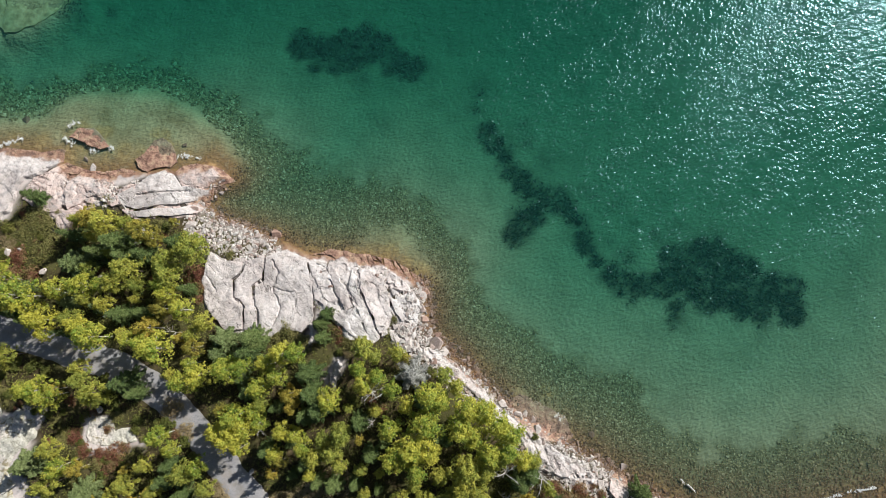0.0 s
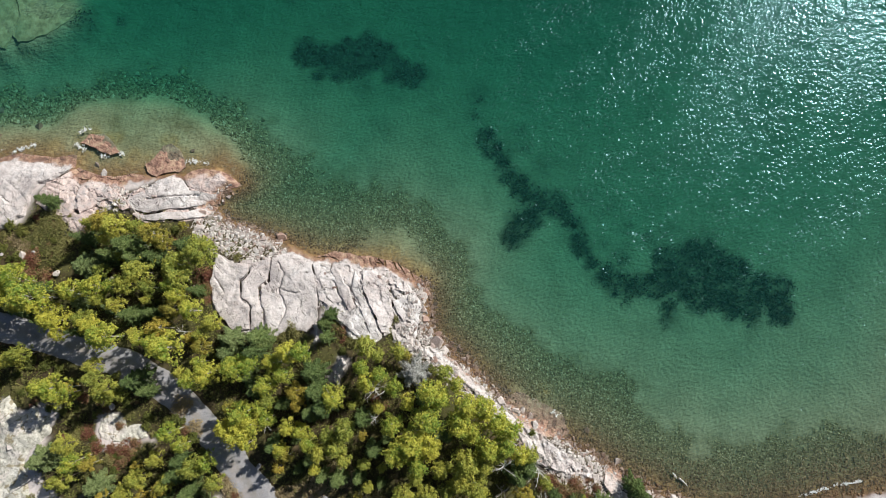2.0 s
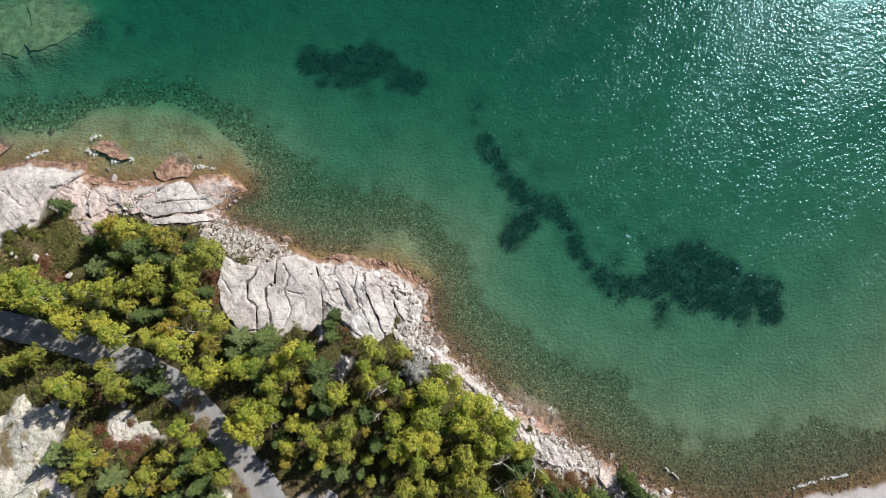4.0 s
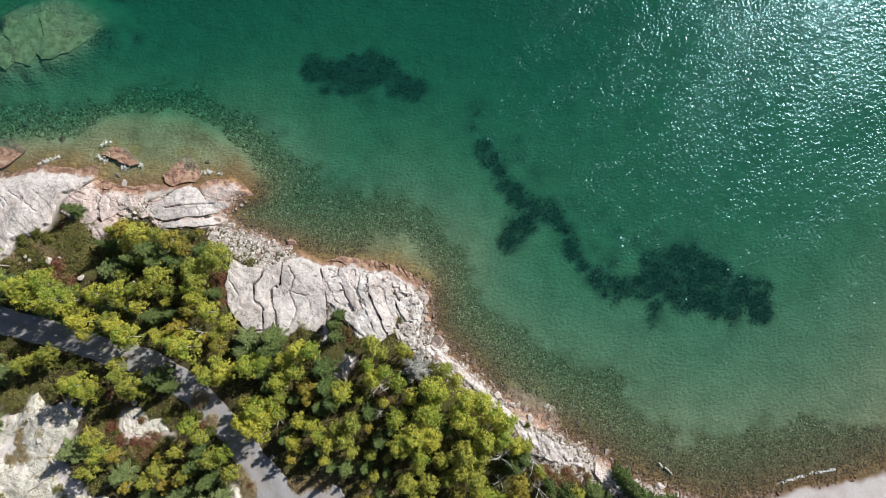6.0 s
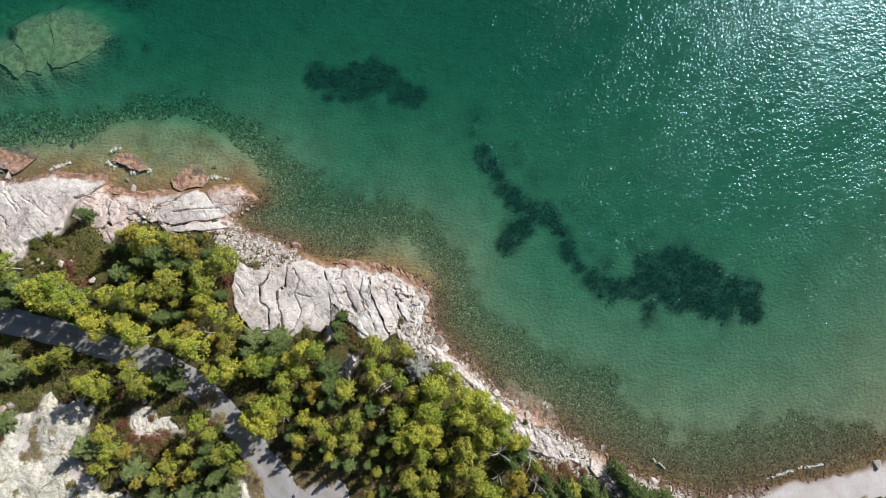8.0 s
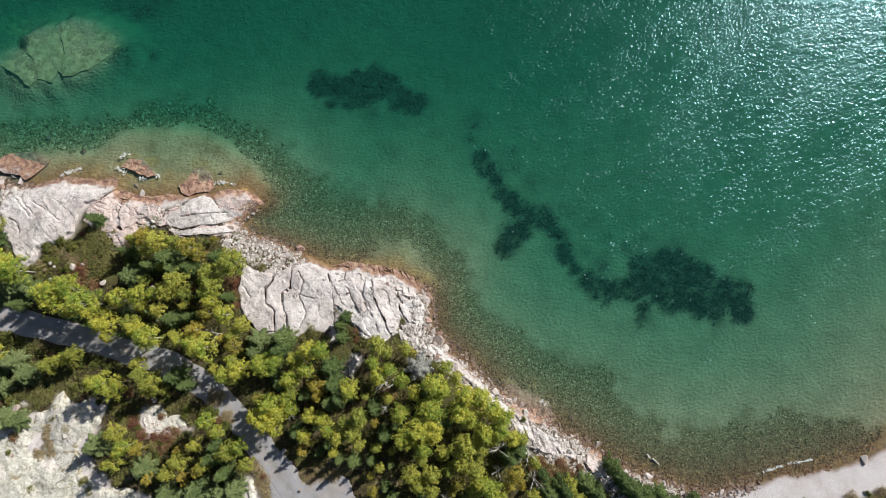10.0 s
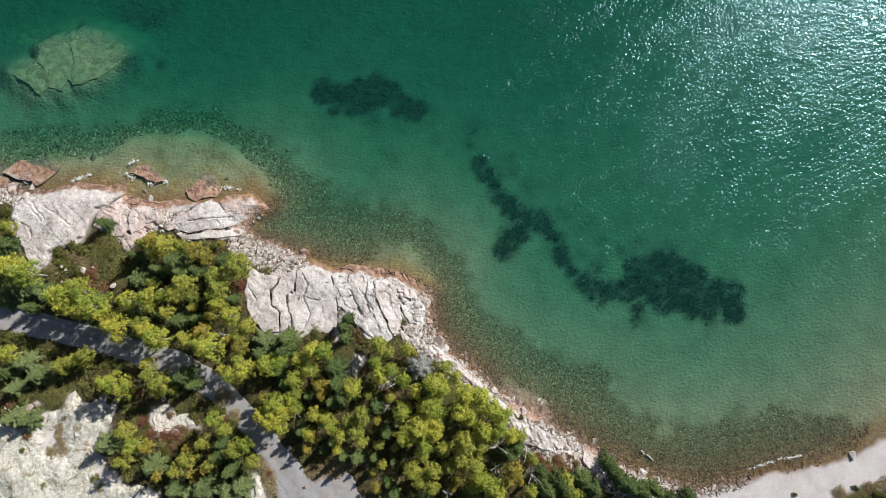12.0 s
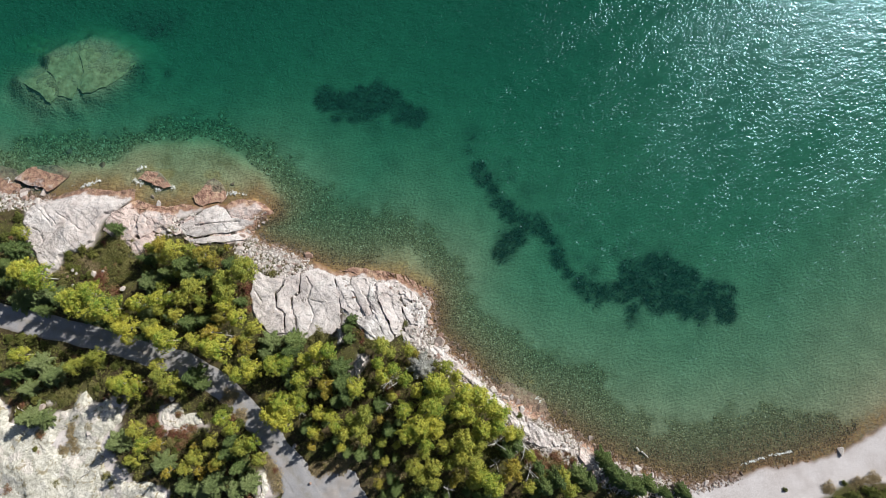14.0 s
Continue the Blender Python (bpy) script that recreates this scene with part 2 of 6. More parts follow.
def make_ledge():
    k = Kit("sunken_ledge")
    p = k.place()
    tone = k.noise(p, 0.8, 6, 0.7)
    colour = k.ramp(tone, (0.32, (0.19, 0.155, 0.085)), (0.5, (0.36, 0.30, 0.17)), (0.68, (0.50, 0.43, 0.26)))
    return k.finish(colour, 0.9, k.bump(tone, 0.5, 0.3), 0.1)


LEDGE = make_ledge()
GRANITE, PINK_GRANITE, LICHEN_ROCK = make_granite("granite"), make_granite("pink_granite", 0.40), make_lichen_rock()
GROUND, ROADBED, WATER = make_ground(), make_road(), make_water()
BOULDER = make_stone("boulder_stone", ((0.0, (0.30, 0.20, 0.16)), (0.25, (0.42, 0.35, 0.32)), (0.6, (0.54, 0.50, 0.48)), (1.0, (0.36, 0.34, 0.33))))
RUBBLE = make_stone_bed("rubble_stone", ((0.0, (0.28, 0.20, 0.175)), (0.25, (0.46, 0.415, 0.395)), (0.7, (0.62, 0.595, 0.58)), (1.0, (0.36, 0.35, 0.345))))
COBBLES = make_stone_bed("lakebed_stone", ((0.0, (0.13, 0.098, 0.052)), (0.5, (0.285, 0.225, 0.125)), (0.9, (0.37, 0.30, 0.18)), (1.0, (0.48, 0.41, 0.28))))
WEED, FOAM = make_weed(), make_foam()
BIRCH_BARK = make_bark("birch_bark", (0.30, 0.28, 0.26), (0.66, 0.64, 0.60))
BROWN_BARK = make_bark("brown_bark", (0.07, 0.055, 0.045), (0.20, 0.165, 0.135))
LEAF = {
    "aspen": make_leaf("aspen_leaf", ((0.0, (0.10, 0.20, 0.042)), (0.3, (0.24, 0.335, 0.058)), (0.55, (0.44, 0.445, 0.08)), (0.8, (0.62, 0.58, 0.10)), (1.0, (0.74, 0.66, 0.13)))),
    "maple": make_leaf("olive_leaf", ((0.0, (0.11, 0.175, 0.045)), (0.45, (0.32, 0.355, 0.075)), (0.8, (0.56, 0.525, 0.105)), (1.0, (0.66, 0.57, 0.125)))),
    "gold": make_leaf("golden_leaf", ((0.0, (0.17, 0.185, 0.05)), (0.4, (0.34, 0.31, 0.062)), (0.75, (0.50, 0.40, 0.08)), (1.0, (0.56, 0.34, 0.085)))),
    "spruce": make_leaf("spruce_needle", ((0.0, (0.045, 0.080, 0.034)), (0.5, (0.125, 0.18, 0.058)), (1.0, (0.24, 0.295, 0.105))), 0.12),
    "pine": make_leaf("pine_needle", ((0.0, (0.09, 0.14, 0.055)), (0.5, (0.20, 0.255, 0.10)), (1.0, (0.31, 0.365, 0.175))), 0.15),
    "juniper": make_leaf("juniper_needle", ((0.0, (0.09, 0.10, 0.038)), (0.5, (0.20, 0.195, 0.07)), (1.0, (0.31, 0.275, 0.12))), 0.12),
    "russet": make_leaf("russet_leaf", ((0.0, (0.11, 0.0728, 0.0463)), (0.3, (0.276, 0.112, 0.0794)), (0.6, (0.331, 0.212, 0.118)), (0.85, (0.276, 0.251, 0.118)), (1.0, (0.469, 0.344, 0.198)))),
    "scrub": make_leaf("scrub_leaf", ((0.0, (0.07, 0.10, 0.03)), (0.5, (0.17, 0.19, 0.05)), (1.0, (0.28, 0.26, 0.08)))),
    "straw": make_leaf("dry_grass_blade", ((0.0, (0.21, 0.165, 0.09)), (0.5, (0.40, 0.325, 0.19)), (1.0, (0.58, 0.49, 0.31)))),
    "grey": make_leaf("dead_needle", ((0.0, (0.22, 0.22, 0.20)), (0.6, (0.38, 0.39, 0.37)), (1.0, (0.52, 0.53, 0.50))), 0.1),
}

# ---- the plan, in metres: lake to the north-east, water level at 0 ----
SHORE = [
    (-98.2, 28.5), (-88.9, 29), (-82.4, 27), (-78.1, 25.2), (-72.8, 24.7), (-66.6, 25.9), (-60.8, 25.2),
    (-57.4, 24.9), (-56.4, 22.8), (-50.8, 22.3), (-46.1, 22.7), (-40.3, 23), (-34.6, 24), (-31.5, 21.8),
    (-33.8, 20.1), (-36, 18), (-32.8, 15.5), (-25, 12.8), (-21.9, 11.3), (-18, 10), (-13.6, 9.6), (-8.4, 8.7),
    (-3, 5.9), (-2, 1.8), (-1.8, -1.3), (1.2, -4.1), (6.2, -8.8), (11.6, -13.6), (17.1, -16.3), (22, -19.3),
    (26.8, -22.5), (31.7, -24.8), (37.6, -27), (43.9, -28.3), (50.5, -26.9), (56.6, -25.4), (63.7, -24.6),
    (70.9, -22.4), (78.2, -18.4), (90.3, -12.7), (103.2, -7.9),
]
COBBLE = [
    (-76.2, 39.1), (-68.1, 36.4), (-59.5, 37.6), (-53.6, 40.2), (-46.7, 41), (-39.6, 39.3), (-33.3, 34.8),
    (-27, 29.4), (-19.2, 23.9), (-7.2, 20.9), (0.4, 15.3), (4.2, 7.7), (7.8, 1.1), (16, -3.2), (22.5, -6.2),
    (28.9, -8), (31.1, -13.8), (37.3, -19.2), (43.7, -18.1), (49.4, -17.1), (57.5, -15.1), (65.5, -16.1),
    (72.4, -18.5), (70.9, -23.2), (50.5, -27.6), (40.4, -29.4), (25.8, -23.4), (17, -18.4), (6.1, -11.4),
    (-0.8, -4.3), (-2.8, 1.8), (-8.9, 10.1), (-19.3, 11.3), (-25.5, 13.5), (-36, 18.9), (-33, 22), (-42.6, 29.7),
    (-61.6, 28.9), (-89, 30.3),
]
SHELF = [
    (-72.8, 31.9), (-64.2, 31.5), (-61.5, 31.9), (-58.5, 35.5), (-49, 36.8), (-42.9, 36.2), (-37.5, 32.6),
    (-33.5, 29.1), (-30.7, 24.4), (-31.8, 20.5), (-32.6, 20), (-41.2, 22.2), (-45.4, 21.2), (-55.7, 21.5),
    (-63.6, 25.3), (-72.2, 25.5),
]
SHELF_SMALL = [
    (-11.4, 14.6), (-5.9, 14.6), (-2.8, 11.1), (-0.8, 6.9), (-7.1, 8.5), (-13, 10.2),
]
SHELF_EAST = [
    (9.8, -9.4), (16.2, -11.4), (18.5, -16.1), (14.1, -17.3), (10.5, -13.4),
]
WEED_NORTH = [
    (-22.8, 44.8, 2), (-19.5, 43.9, 2.4), (-16.2, 44.4, 2.7), (-12.9, 45.5, 2), (-10.1, 44.7, 2), (-7.7, 42, 1.6),
    (-4.8, 40.6, 1.4), (-17.8, 41.5, 1.2), (-20, 41.2, 1), (-14.7, 42.9, 1.8), (-12.9, 43.1, 1.5),
]
WEED_MIDDLE = [
    (6.7, 29.7, 1.1), (8, 27.7, 1.1), (9.6, 25.8, 1.1), (10.9, 23.9, 1), (12.4, 22.1, 1.2), (14, 20.5, 1.5),
    (15.6, 19.1, 1.5), (17.7, 18.6, 1.5), (19.2, 17.2, 1.1), (12.2, 15.4, 1.6), (11.1, 13.5, 1.1), (13.9, 17, 1.5),
    (20.8, 15.8, 1), (21.5, 12.9, 0.9), (22.2, 11, 1), (23.5, 9.3, 1.1), (24.9, 7.7, 1.2), (26.8, 6.1, 1.4),
    (28.9, 5.6, 1.5), (31, 6.1, 1.5),
]
WEED_SOUTH = [
    (33.1, 5.5, 1.6), (35.8, 7, 2.2), (35.4, 9.7, 2), (38.7, 10.7, 2.2), (41.8, 9.6, 2.4), (38.4, 5.9, 2.4),
    (42.6, 5.4, 2.7), (45.4, 7.4, 2.4), (46.8, 4.2, 2.7), (49.5, 5.3, 2.2), (51.5, 3.6, 1.8), (47.6, 1.6, 1.6),
    (51.8, 1.5, 1.3), (44.7, 2.2, 1.4), (34.8, 2.5, 0.8), (34.7, 0.8, 0.6), (39.3, 2.8, 0.8), (52.7, 5.7, 0.9),
]
WEED_THIN = [
    (6.3, 36.6, 1.8), (5.2, 33.8, 1.4), (10.5, 27.6, 1.4), (12.7, 28.6, 1.4), (16.4, 25.3, 1.8), (23.2, 19.7, 1.6),
    (26.4, 18, 1.8), (29.5, 15.2, 1.8), (32.6, 13, 2), (28.2, 10.9, 2), (25.6, 12.6, 1.4), (35.8, 14, 1.8),
    (-13.4, 38.6, 1.2), (42.7, 12.9, 1.6), (12.7, 30.9, 1.2), (-57.2, 61.8, 4.1), (-61.8, 63.7, 3.1),
    (-52.8, 63, 2.7), (-58.8, 50.1, 2.2), (-54.4, 50.6, 1.6), (-25.7, 54.9, 1), (-64.8, 38.1, 1.4),
]
HUMPS = [
    (-73.5, 47.5, 2.7), (-69.2, 48.1, 2.4), (-64.9, 49.7, 2.4), (-62.3, 52, 2.2), (-69.4, 52.1, 3.1),
    (-73.7, 51, 2.4),
]
ROAD = [
    (-98.2, 7.6), (-90.1, 5.7), (-82.1, 4), (-78, 2.9), (-72, 1.5), (-63, -0.7), (-55, -2.9), (-48, -4.9),
    (-43.1, -6.9), (-38.1, -10.2), (-34.6, -13.5), (-31.1, -17.6), (-27.6, -21.8), (-23.7, -27.4), (-19.3, -35.7),
]
CLEARING = [
    (-29.7, -20.8), (-26.1, -19.9), (-22.7, -24.4), (-16, -24.3), (-13.6, -27.3), (-12.2, -35.7), (-22.1, -35.5),
    (-27.8, -29.5), (-28.4, -24.5),
]
BEACH = [
    (38.5, -28.6), (43.9, -28.3), (50.5, -26.9), (56.6, -25.4), (63.7, -24.6), (70.9, -22.4), (78.2, -18.4),
    (103.2, -7.9), (101.1, -22.7), (77.2, -27.9), (70.4, -28.1), (64.1, -31.2), (58.1, -31.5), (44.2, -31.3),
]
OUTCROP_DIPPING = [
    (8.7, -11), (11, -10), (14.7, -11.7), (17.5, -13.3), (18.5, -16), (16.8, -17.1), (13.9, -16.3),
    (10.7, -14.3),
]
OCHRE = [
    (-55, 29.7, 1.3), (-52.4, 29.1, 1.2), (-57.1, 29.1, 0.8), (-44, 28.9, 1), (-42.5, 28.7, 0.8),
    (-41.1, 27.3, 0.7), (-65.6, 27.8, 1.3), (-61.3, 28.2, 1), (-45.8, 26.4, 0.8), (-36.7, 24.5, 1),
    (-35, 24.1, 1), (-15.7, 11.2, 1.2), (-13.4, 10.4, 1.2), (-11.3, 10.1, 1), (-7.9, 10.6, 1.2), (-5.4, 9.2, 1),
    (-3.3, 7.9, 1), (-2.1, 6, 0.8), (-19.3, 11.4, 1), (-17.6, 12.1, 1), (9.3, -13, 1.2), (11.7, -13.5, 1.2),
    (15, -10.2, 1), (-56.4, 25.5, 1.1), (-54.3, 25.9, 1.1), (-51.2, 25.3, 1.1), (-48.7, 25.9, 1.2),
    (-46.1, 25.5, 1), (-38.4, 24.8, 1),
]
OUTCROP_WET = [
    (-19.4, 10.2), (-16.6, 11.2), (-14.1, 10.5), (-9.9, 10.1), (-6.8, 9.2), (-4.8, 7.7), (-3, 6.7), (-2.2, 4.6),
    (-3.3, 3.2), (-4.3, 5.1), (-5.9, 4.5), (-7.7, 3.6), (-8.9, 6.8), (-9.9, 8.2), (-12.2, 8.4), (-13.5, 8.1),
    (-15.1, 8.8), (-16.9, 9.9),
]
SHATTERED = [
    (-18, 9.1), (-13.9, 9), (-8.3, 7.9), (-3.3, 5), (-2.4, 0.3), (-4.8, -2.2), (-6.8, 2.8), (-9.8, 6.9),
    (-13.9, 3.9), (-17, 6),
]
RUBBLE_POOL = [
    (-52.2, 21.3), (-50.3, 20.5), (-47.7, 20.5), (-45.7, 21), (-46.7, 19.8), (-48.4, 18.7), (-48.9, 16.8),
    (-50.7, 17.9), (-52.1, 19),
]
RUBBLE_WEST = [
    (-82.9, 25.3), (-78.9, 27.4), (-74.6, 26.2), (-72, 25.1), (-74.4, 23), (-79.5, 22), (-82.7, 22.6),
]
OUTCROP_SOUTH = [
    (-82, -9.6), (-76.2, -10.1), (-74.1, -12.1), (-73.9, -14.9), (-71.9, -15.5), (-67.8, -12.8), (-66.3, -14),
    (-63.6, -11.9), (-61.8, -10.1), (-60.2, -12.3), (-58.3, -11.4), (-55.4, -13), (-54.6, -15.2), (-56.1, -17.5),
    (-57.4, -19.3), (-56.2, -23), (-54.3, -23.9), (-51.4, -24.9), (-49.5, -24.9), (-46.6, -26.8), (-46.4, -32.2),
    (-80.1, -31.6),
]
OUTCROP_ROADSIDE = [
    (-49.4, -15.3), (-48.9, -13.2), (-47.5, -12.2), (-45.5, -12.6), (-44.9, -14.5), (-43.5, -14), (-42.1, -14.5),
    (-40.9, -16.5), (-43.4, -16.3), (-47.2, -16.9), (-48.7, -16.5),
]
OUTCROP_CORNER = [
    (-32.2, -24.6), (-30.9, -23.7), (-29.8, -25.8), (-29.9, -28.3), (-28.7, -32.6), (-34.3, -32.5), (-32.1, -27.2),
]
OUTCROP_EAST = [
    (-4.7, -2.8), (0.2, -4.5), (4.1, -7.8), (9, -12.8), (13.9, -16.5), (18.8, -19.3), (23.6, -23), (28.9, -26),
    (35.2, -27.9), (38.5, -29.8), (32.2, -27.3), (27.9, -25.9), (24, -24.7), (20.6, -22.7), (15.7, -21.8),
    (11.8, -19), (9.7, -15.4), (4.1, -9.5), (-1.9, -5.6),
]
OUTCROP_GAP = [
    (-16.2, -7.1), (-15.5, -5), (-14.3, -4), (-13.7, -6), (-14.6, -7.9), (-15.4, -9.3),
]
BOULDERS = [
    (-2.9, 4, 0.6), (-2.7, 0.8, 0.75), (-3.1, 2.1, 0.55), (-1.1, -2.8, 1.25), (0.2, -4.1, 0.6), (-5.1, -3, 1),
    (-54, 24.6, 0.55), (-52.7, 23.3, 0.6), (-64.1, 31.1, 0.65), (-71.1, 34.1, 0.7), (-39.3, 26.9, 0.4),
    (-75.5, 27, 0.9), (-74.1, 25.7, 0.9), (-77.4, 26.3, 0.6), (-76.2, 24.7, 0.6), (-74.8, 23.9, 0.8),
    (-77.8, 25.3, 0.7), (-78.9, 26.2, 0.6), (-80, 26.9, 0.6), (-36.9, 16.7, 0.8), (-35.9, 17.6, 0.5),
    (-24.9, 13.2, 0.8), (-27.5, 12.9, 0.5), (25.6, -20.2, 0.7), (69.6, -23, 0.75), (21.2, -15.7, 0.5),
    (10.6, -12.9, 0.7),
]
WOOD = [
    (-84, 12), (-72, 9.5), (-66.4, 7.5), (-61.6, 6.1), (-54.5, 5.7), (-53.3, 10.4), (-52.2, 16.1), (-42.5, 14.4), (-32.8, 11.2),
    (-31.9, 1), (-24.4, -2.8), (-17.4, -5.1), (-12.7, -8.9), (-7.3, -8.9), (1.2, -5.9), (8.8, -12.6),
    (13.2, -17.8), (16.8, -24.3), (16.7, -30), (-12.3, -30), (-13.9, -22.1), (-20, -20.7), (-26.9, -16.3),
    (-34.9, -8.9), (-45.3, -2.8), (-61, -0.1), (-65.8, 2.4), (-84, 6.4),
]
RUBBLE_BANK = [
    (-38.4, 15.6), (-34.3, 16.7), (-31.7, 13.9), (-27.8, 12), (-24.1, 11.3), (-24.8, 9.1), (-28.5, 8),
    (-33.1, 9.7), (-37.4, 12.6),
]
SCRUBLAND = [
    (-84, 0.5), (-78.1, 0.1), (-66.1, -1.5), (-54.1, -5.3), (-45.1, -9.3), (-38, -17.1), (-32.9, -25.6),
    (-33.6, -35.6), (-50.7, -35.3), (-54.5, -16.8), (-62.6, -10), (-71.2, -13.7), (-82.7, -14.5),
]
SCRUB_NORTH = [
    (-79.6, 19), (-72.9, 10.8), (-64.2, 14.7), (-56.2, 16.6), (-41, 15.4), (-34.9, 12.2), (-34.6, 0.2),
    (-40.6, 2.3), (-58.9, 10.6), (-72.6, 6.8), (-78.9, 10.9),
]
INLAND_STONES = [
    (-66.1, 10.8, 0.35), (-65.3, 10.2, 0.3), (-62.1, 10.1, 0.55), (-56.8, 7.3, 0.5), (-66.8, 9.6, 0.3),
    (-65.7, 8.1, 0.3), (-60.6, 10.5, 0.3), (-68.7, -12.7, 0.7), (-47.1, -11.7, 0.45), (-60.5, -17.1, 0.45),
    (-59.8, -16.6, 0.3), (-60.1, -15.2, 0.35), (-48.5, 6.4, 0.5), (-48, 5.4, 0.4), (-36.6, 5.2, 0.5),
    (-23.1, -25.9, 0.25), (-44.2, 11.3, 0.5), (-44.6, 9.3, 0.6), (-45.2, 10.1, 0.4), (-48.5, 7.4, 0.3),
    (-74.2, -26.1, 0.5),
]
ASPEN_B = [
    (-29.1, -13.8, 1.7), (-21.6, -4.1, 1.8), (-19.5, -3.8, 1.7), (-23.5, -5.4, 1.7), (-22, -6.8, 1.9),
    (-24.3, -8.3, 1.8), (-15.2, -10.1, 1.8), (-10.6, -8.2, 1.8), (-8.9, -7.1, 1.4), (-11.6, -6.1, 1.4),
    (-7, -8.9, 1.8), (-18.4, -16, 1.6), (-21.2, -14.1, 1.4), (-19.5, -14.4, 1.4), (-17.6, -19.6, 1.1),
    (-22.5, -17.1, 1.4), (-5.1, -10.8, 1.8), (-7.2, -13.8, 1.9), (-2.4, -13.3, 2.5), (-4.6, -16.3, 2.7),
    (-2.1, -16.5, 2.5), (-6.3, -17.5, 2.2), (-3.8, -19.1, 2.2), (-1.9, -9.6, 2.2), (-0.5, -10.4, 1.7),
    (3.2, -11.3, 2.2), (5.5, -11.9, 2.2), (2.2, -13.5, 2.3), (4, -15, 2.4), (7.2, -13.4, 2.2),
]
ASPEN_C = [
    (8.8, -14.7, 1.9), (5.8, -16.9, 2.2), (8.2, -16.7, 1.9), (10.5, -17.9, 1.7), (6.4, -25.3, 2.5), (5.2, -24.2, 1.7),
    (7.8, -26.3, 1.9), (-26.5, -16.1, 1.4), (-70.8, -3.8, 1.8), (-49.3, -18.1, 1.8), (-31.7, -18.4, 1.7),
    (-53.2, -8.7, 2.1), (-51.8, -9.4, 1.8), (-54.6, -8.6, 1.6), (-36.8, -14.5, 1.7), (-35.6, -16.4, 1.4),
]
GOLD = [
    (-48.7, 14.6, 1.8), (-41.3, 12.9, 1.9), (-40.5, 11.8, 1.4), (-38.5, 2.1, 2.5), (-39.3, -0.6, 2.3),
    (-37.6, 3.3, 1.8), (-33.9, -3.1, 2.2), (-35.8, -1.8, 1.4), (-29.8, -11.6, 2.1), (-20.4, -9.2, 2.3),
    (-20.2, -10.8, 1.7), (-21.4, -18, 1.9), (-22.6, -19.5, 1.4), (-11.4, -15.5, 1.1), (-11.8, -23.5, 1.4),
    (-11.3, -25.8, 1.6), (10.7, -23, 2.3), (11.7, -25.1, 1.8), (9.8, -25.1, 1.8), (1.8, -24.3, 1.8),
    (0.9, -26.1, 1.8), (-47.7, -18.8, 1.9), (-45.8, -23, 1.4), (-42, -19.1, 1.4), (-41, -23.1, 1.4),
    (-38.2, -22.1, 1.6), (-40.7, -24.3, 1.1), (-5.2, -4.6, 1.1), (-52, -8.7, 1.4), (-38.6, 14.4, 1.4),
]
SPRUCE = [
    (-50.3, 7.7, 3.2), (-43.3, 10.8, 2.1), (-49.9, 2.8, 2.9), (-42.7, 1.3, 2.1), (-35.4, -0.5, 1.8),
    (-29, -2.7, 2.6), (-25.7, -2, 2.1), (-17.3, -8.5, 3.5), (-14.3, -12, 2.1), (-27, -6.7, 1.8),
    (-17.9, -1.4, 1.8), (-16.2, 0.6, 1.4), (-11, -13.2, 1.8), (-18.5, -18.1, 2), (-36.2, -18.8, 2.4),
    (-37.9, -21.3, 2), (-35, -21.1, 2.3), (-43.6, -11.2, 1.9), (-0.4, -17.4, 1.8), (-9.6, -3.6, 1.5),
    (-24, -15.3, 2.1), (-55.8, 17.6, 1.5), (24.2, -25.7, 3.1), (27.9, -25.1, 2.5), (31.6, -27.5, 2.5),
    (35.2, -28.8, 2), (-41.3, -25.8, 3.3), (-34.8, -25, 3.5), (21.2, -27.9, 2.5), (-19, -15.5, 1.8),
]
PINE = [
    (-73.5, 5.6, 2.4), (-70.7, 6.4, 2.5), (-68, 6.3, 2.3), (-62.3, 4, 2.2), (-61.8, 2.4, 1.6), (-51.2, 8.2, 2.7),
    (-69.5, -5.4, 2.5), (-67, -7.6, 2.3), (-70.7, -9.5, 1.9), (-69.7, -14.1, 2.2), (-67.5, -14.6, 1.9),
    (-54.7, -18.4, 2.2), (-47.3, -22, 2.4), (-38.5, -25.3, 2.6), (-43.7, -25.7, 2.2), (-40.9, -26.4, 2.2),
    (-33.1, -25.4, 2.5), (-34.9, -26.5, 2.2), (-30.3, -2.2, 2.4), (-31, -4.1, 2.2), (-27.6, -7.5, 1.8),
    (-47.6, 2.4, 1.4), (-52.1, 3.2, 1.9),
]
RUSSET = [
    (-60.8, 9.6, 1.8), (-61.2, 7.4, 1.9), (-58.6, 7, 1.8), (-61.1, 15.8, 1), (-63.2, 8.6, 1.1), (-40.6, 12.2, 1.2),
    (-35.4, 7.2, 1.9), (-34.8, 5.2, 1.6), (-36.8, 6.2, 1.2), (-44.6, -17.6, 2), (-46.5, -17.6, 1.4),
    (-43.3, -16.8, 1.3), (-45, -19, 1.3), (-48.8, -17.1, 1.6), (-46.8, -18.7, 1.1), (-50.6, -15.3, 1.6),
    (-68.6, -17.1, 1.1), (-68.8, -20.1, 0.6), (-42.5, -9.7, 0.9), (-14.7, -1, 1.2), (-14.5, -2.4, 1),
    (-73, -25.7, 1.6), (-71.7, -23.9, 0.9), (-44.3, 10.3, 1), (-45.9, -14.4, 0.9), (-45.8, -19.9, 0.9),
    (-8.8, -11.8, 1.4), (-9.8, -10.9, 1.1), (-36.6, -15, 1.1), (-29.1, -23.8, 0.9),
]
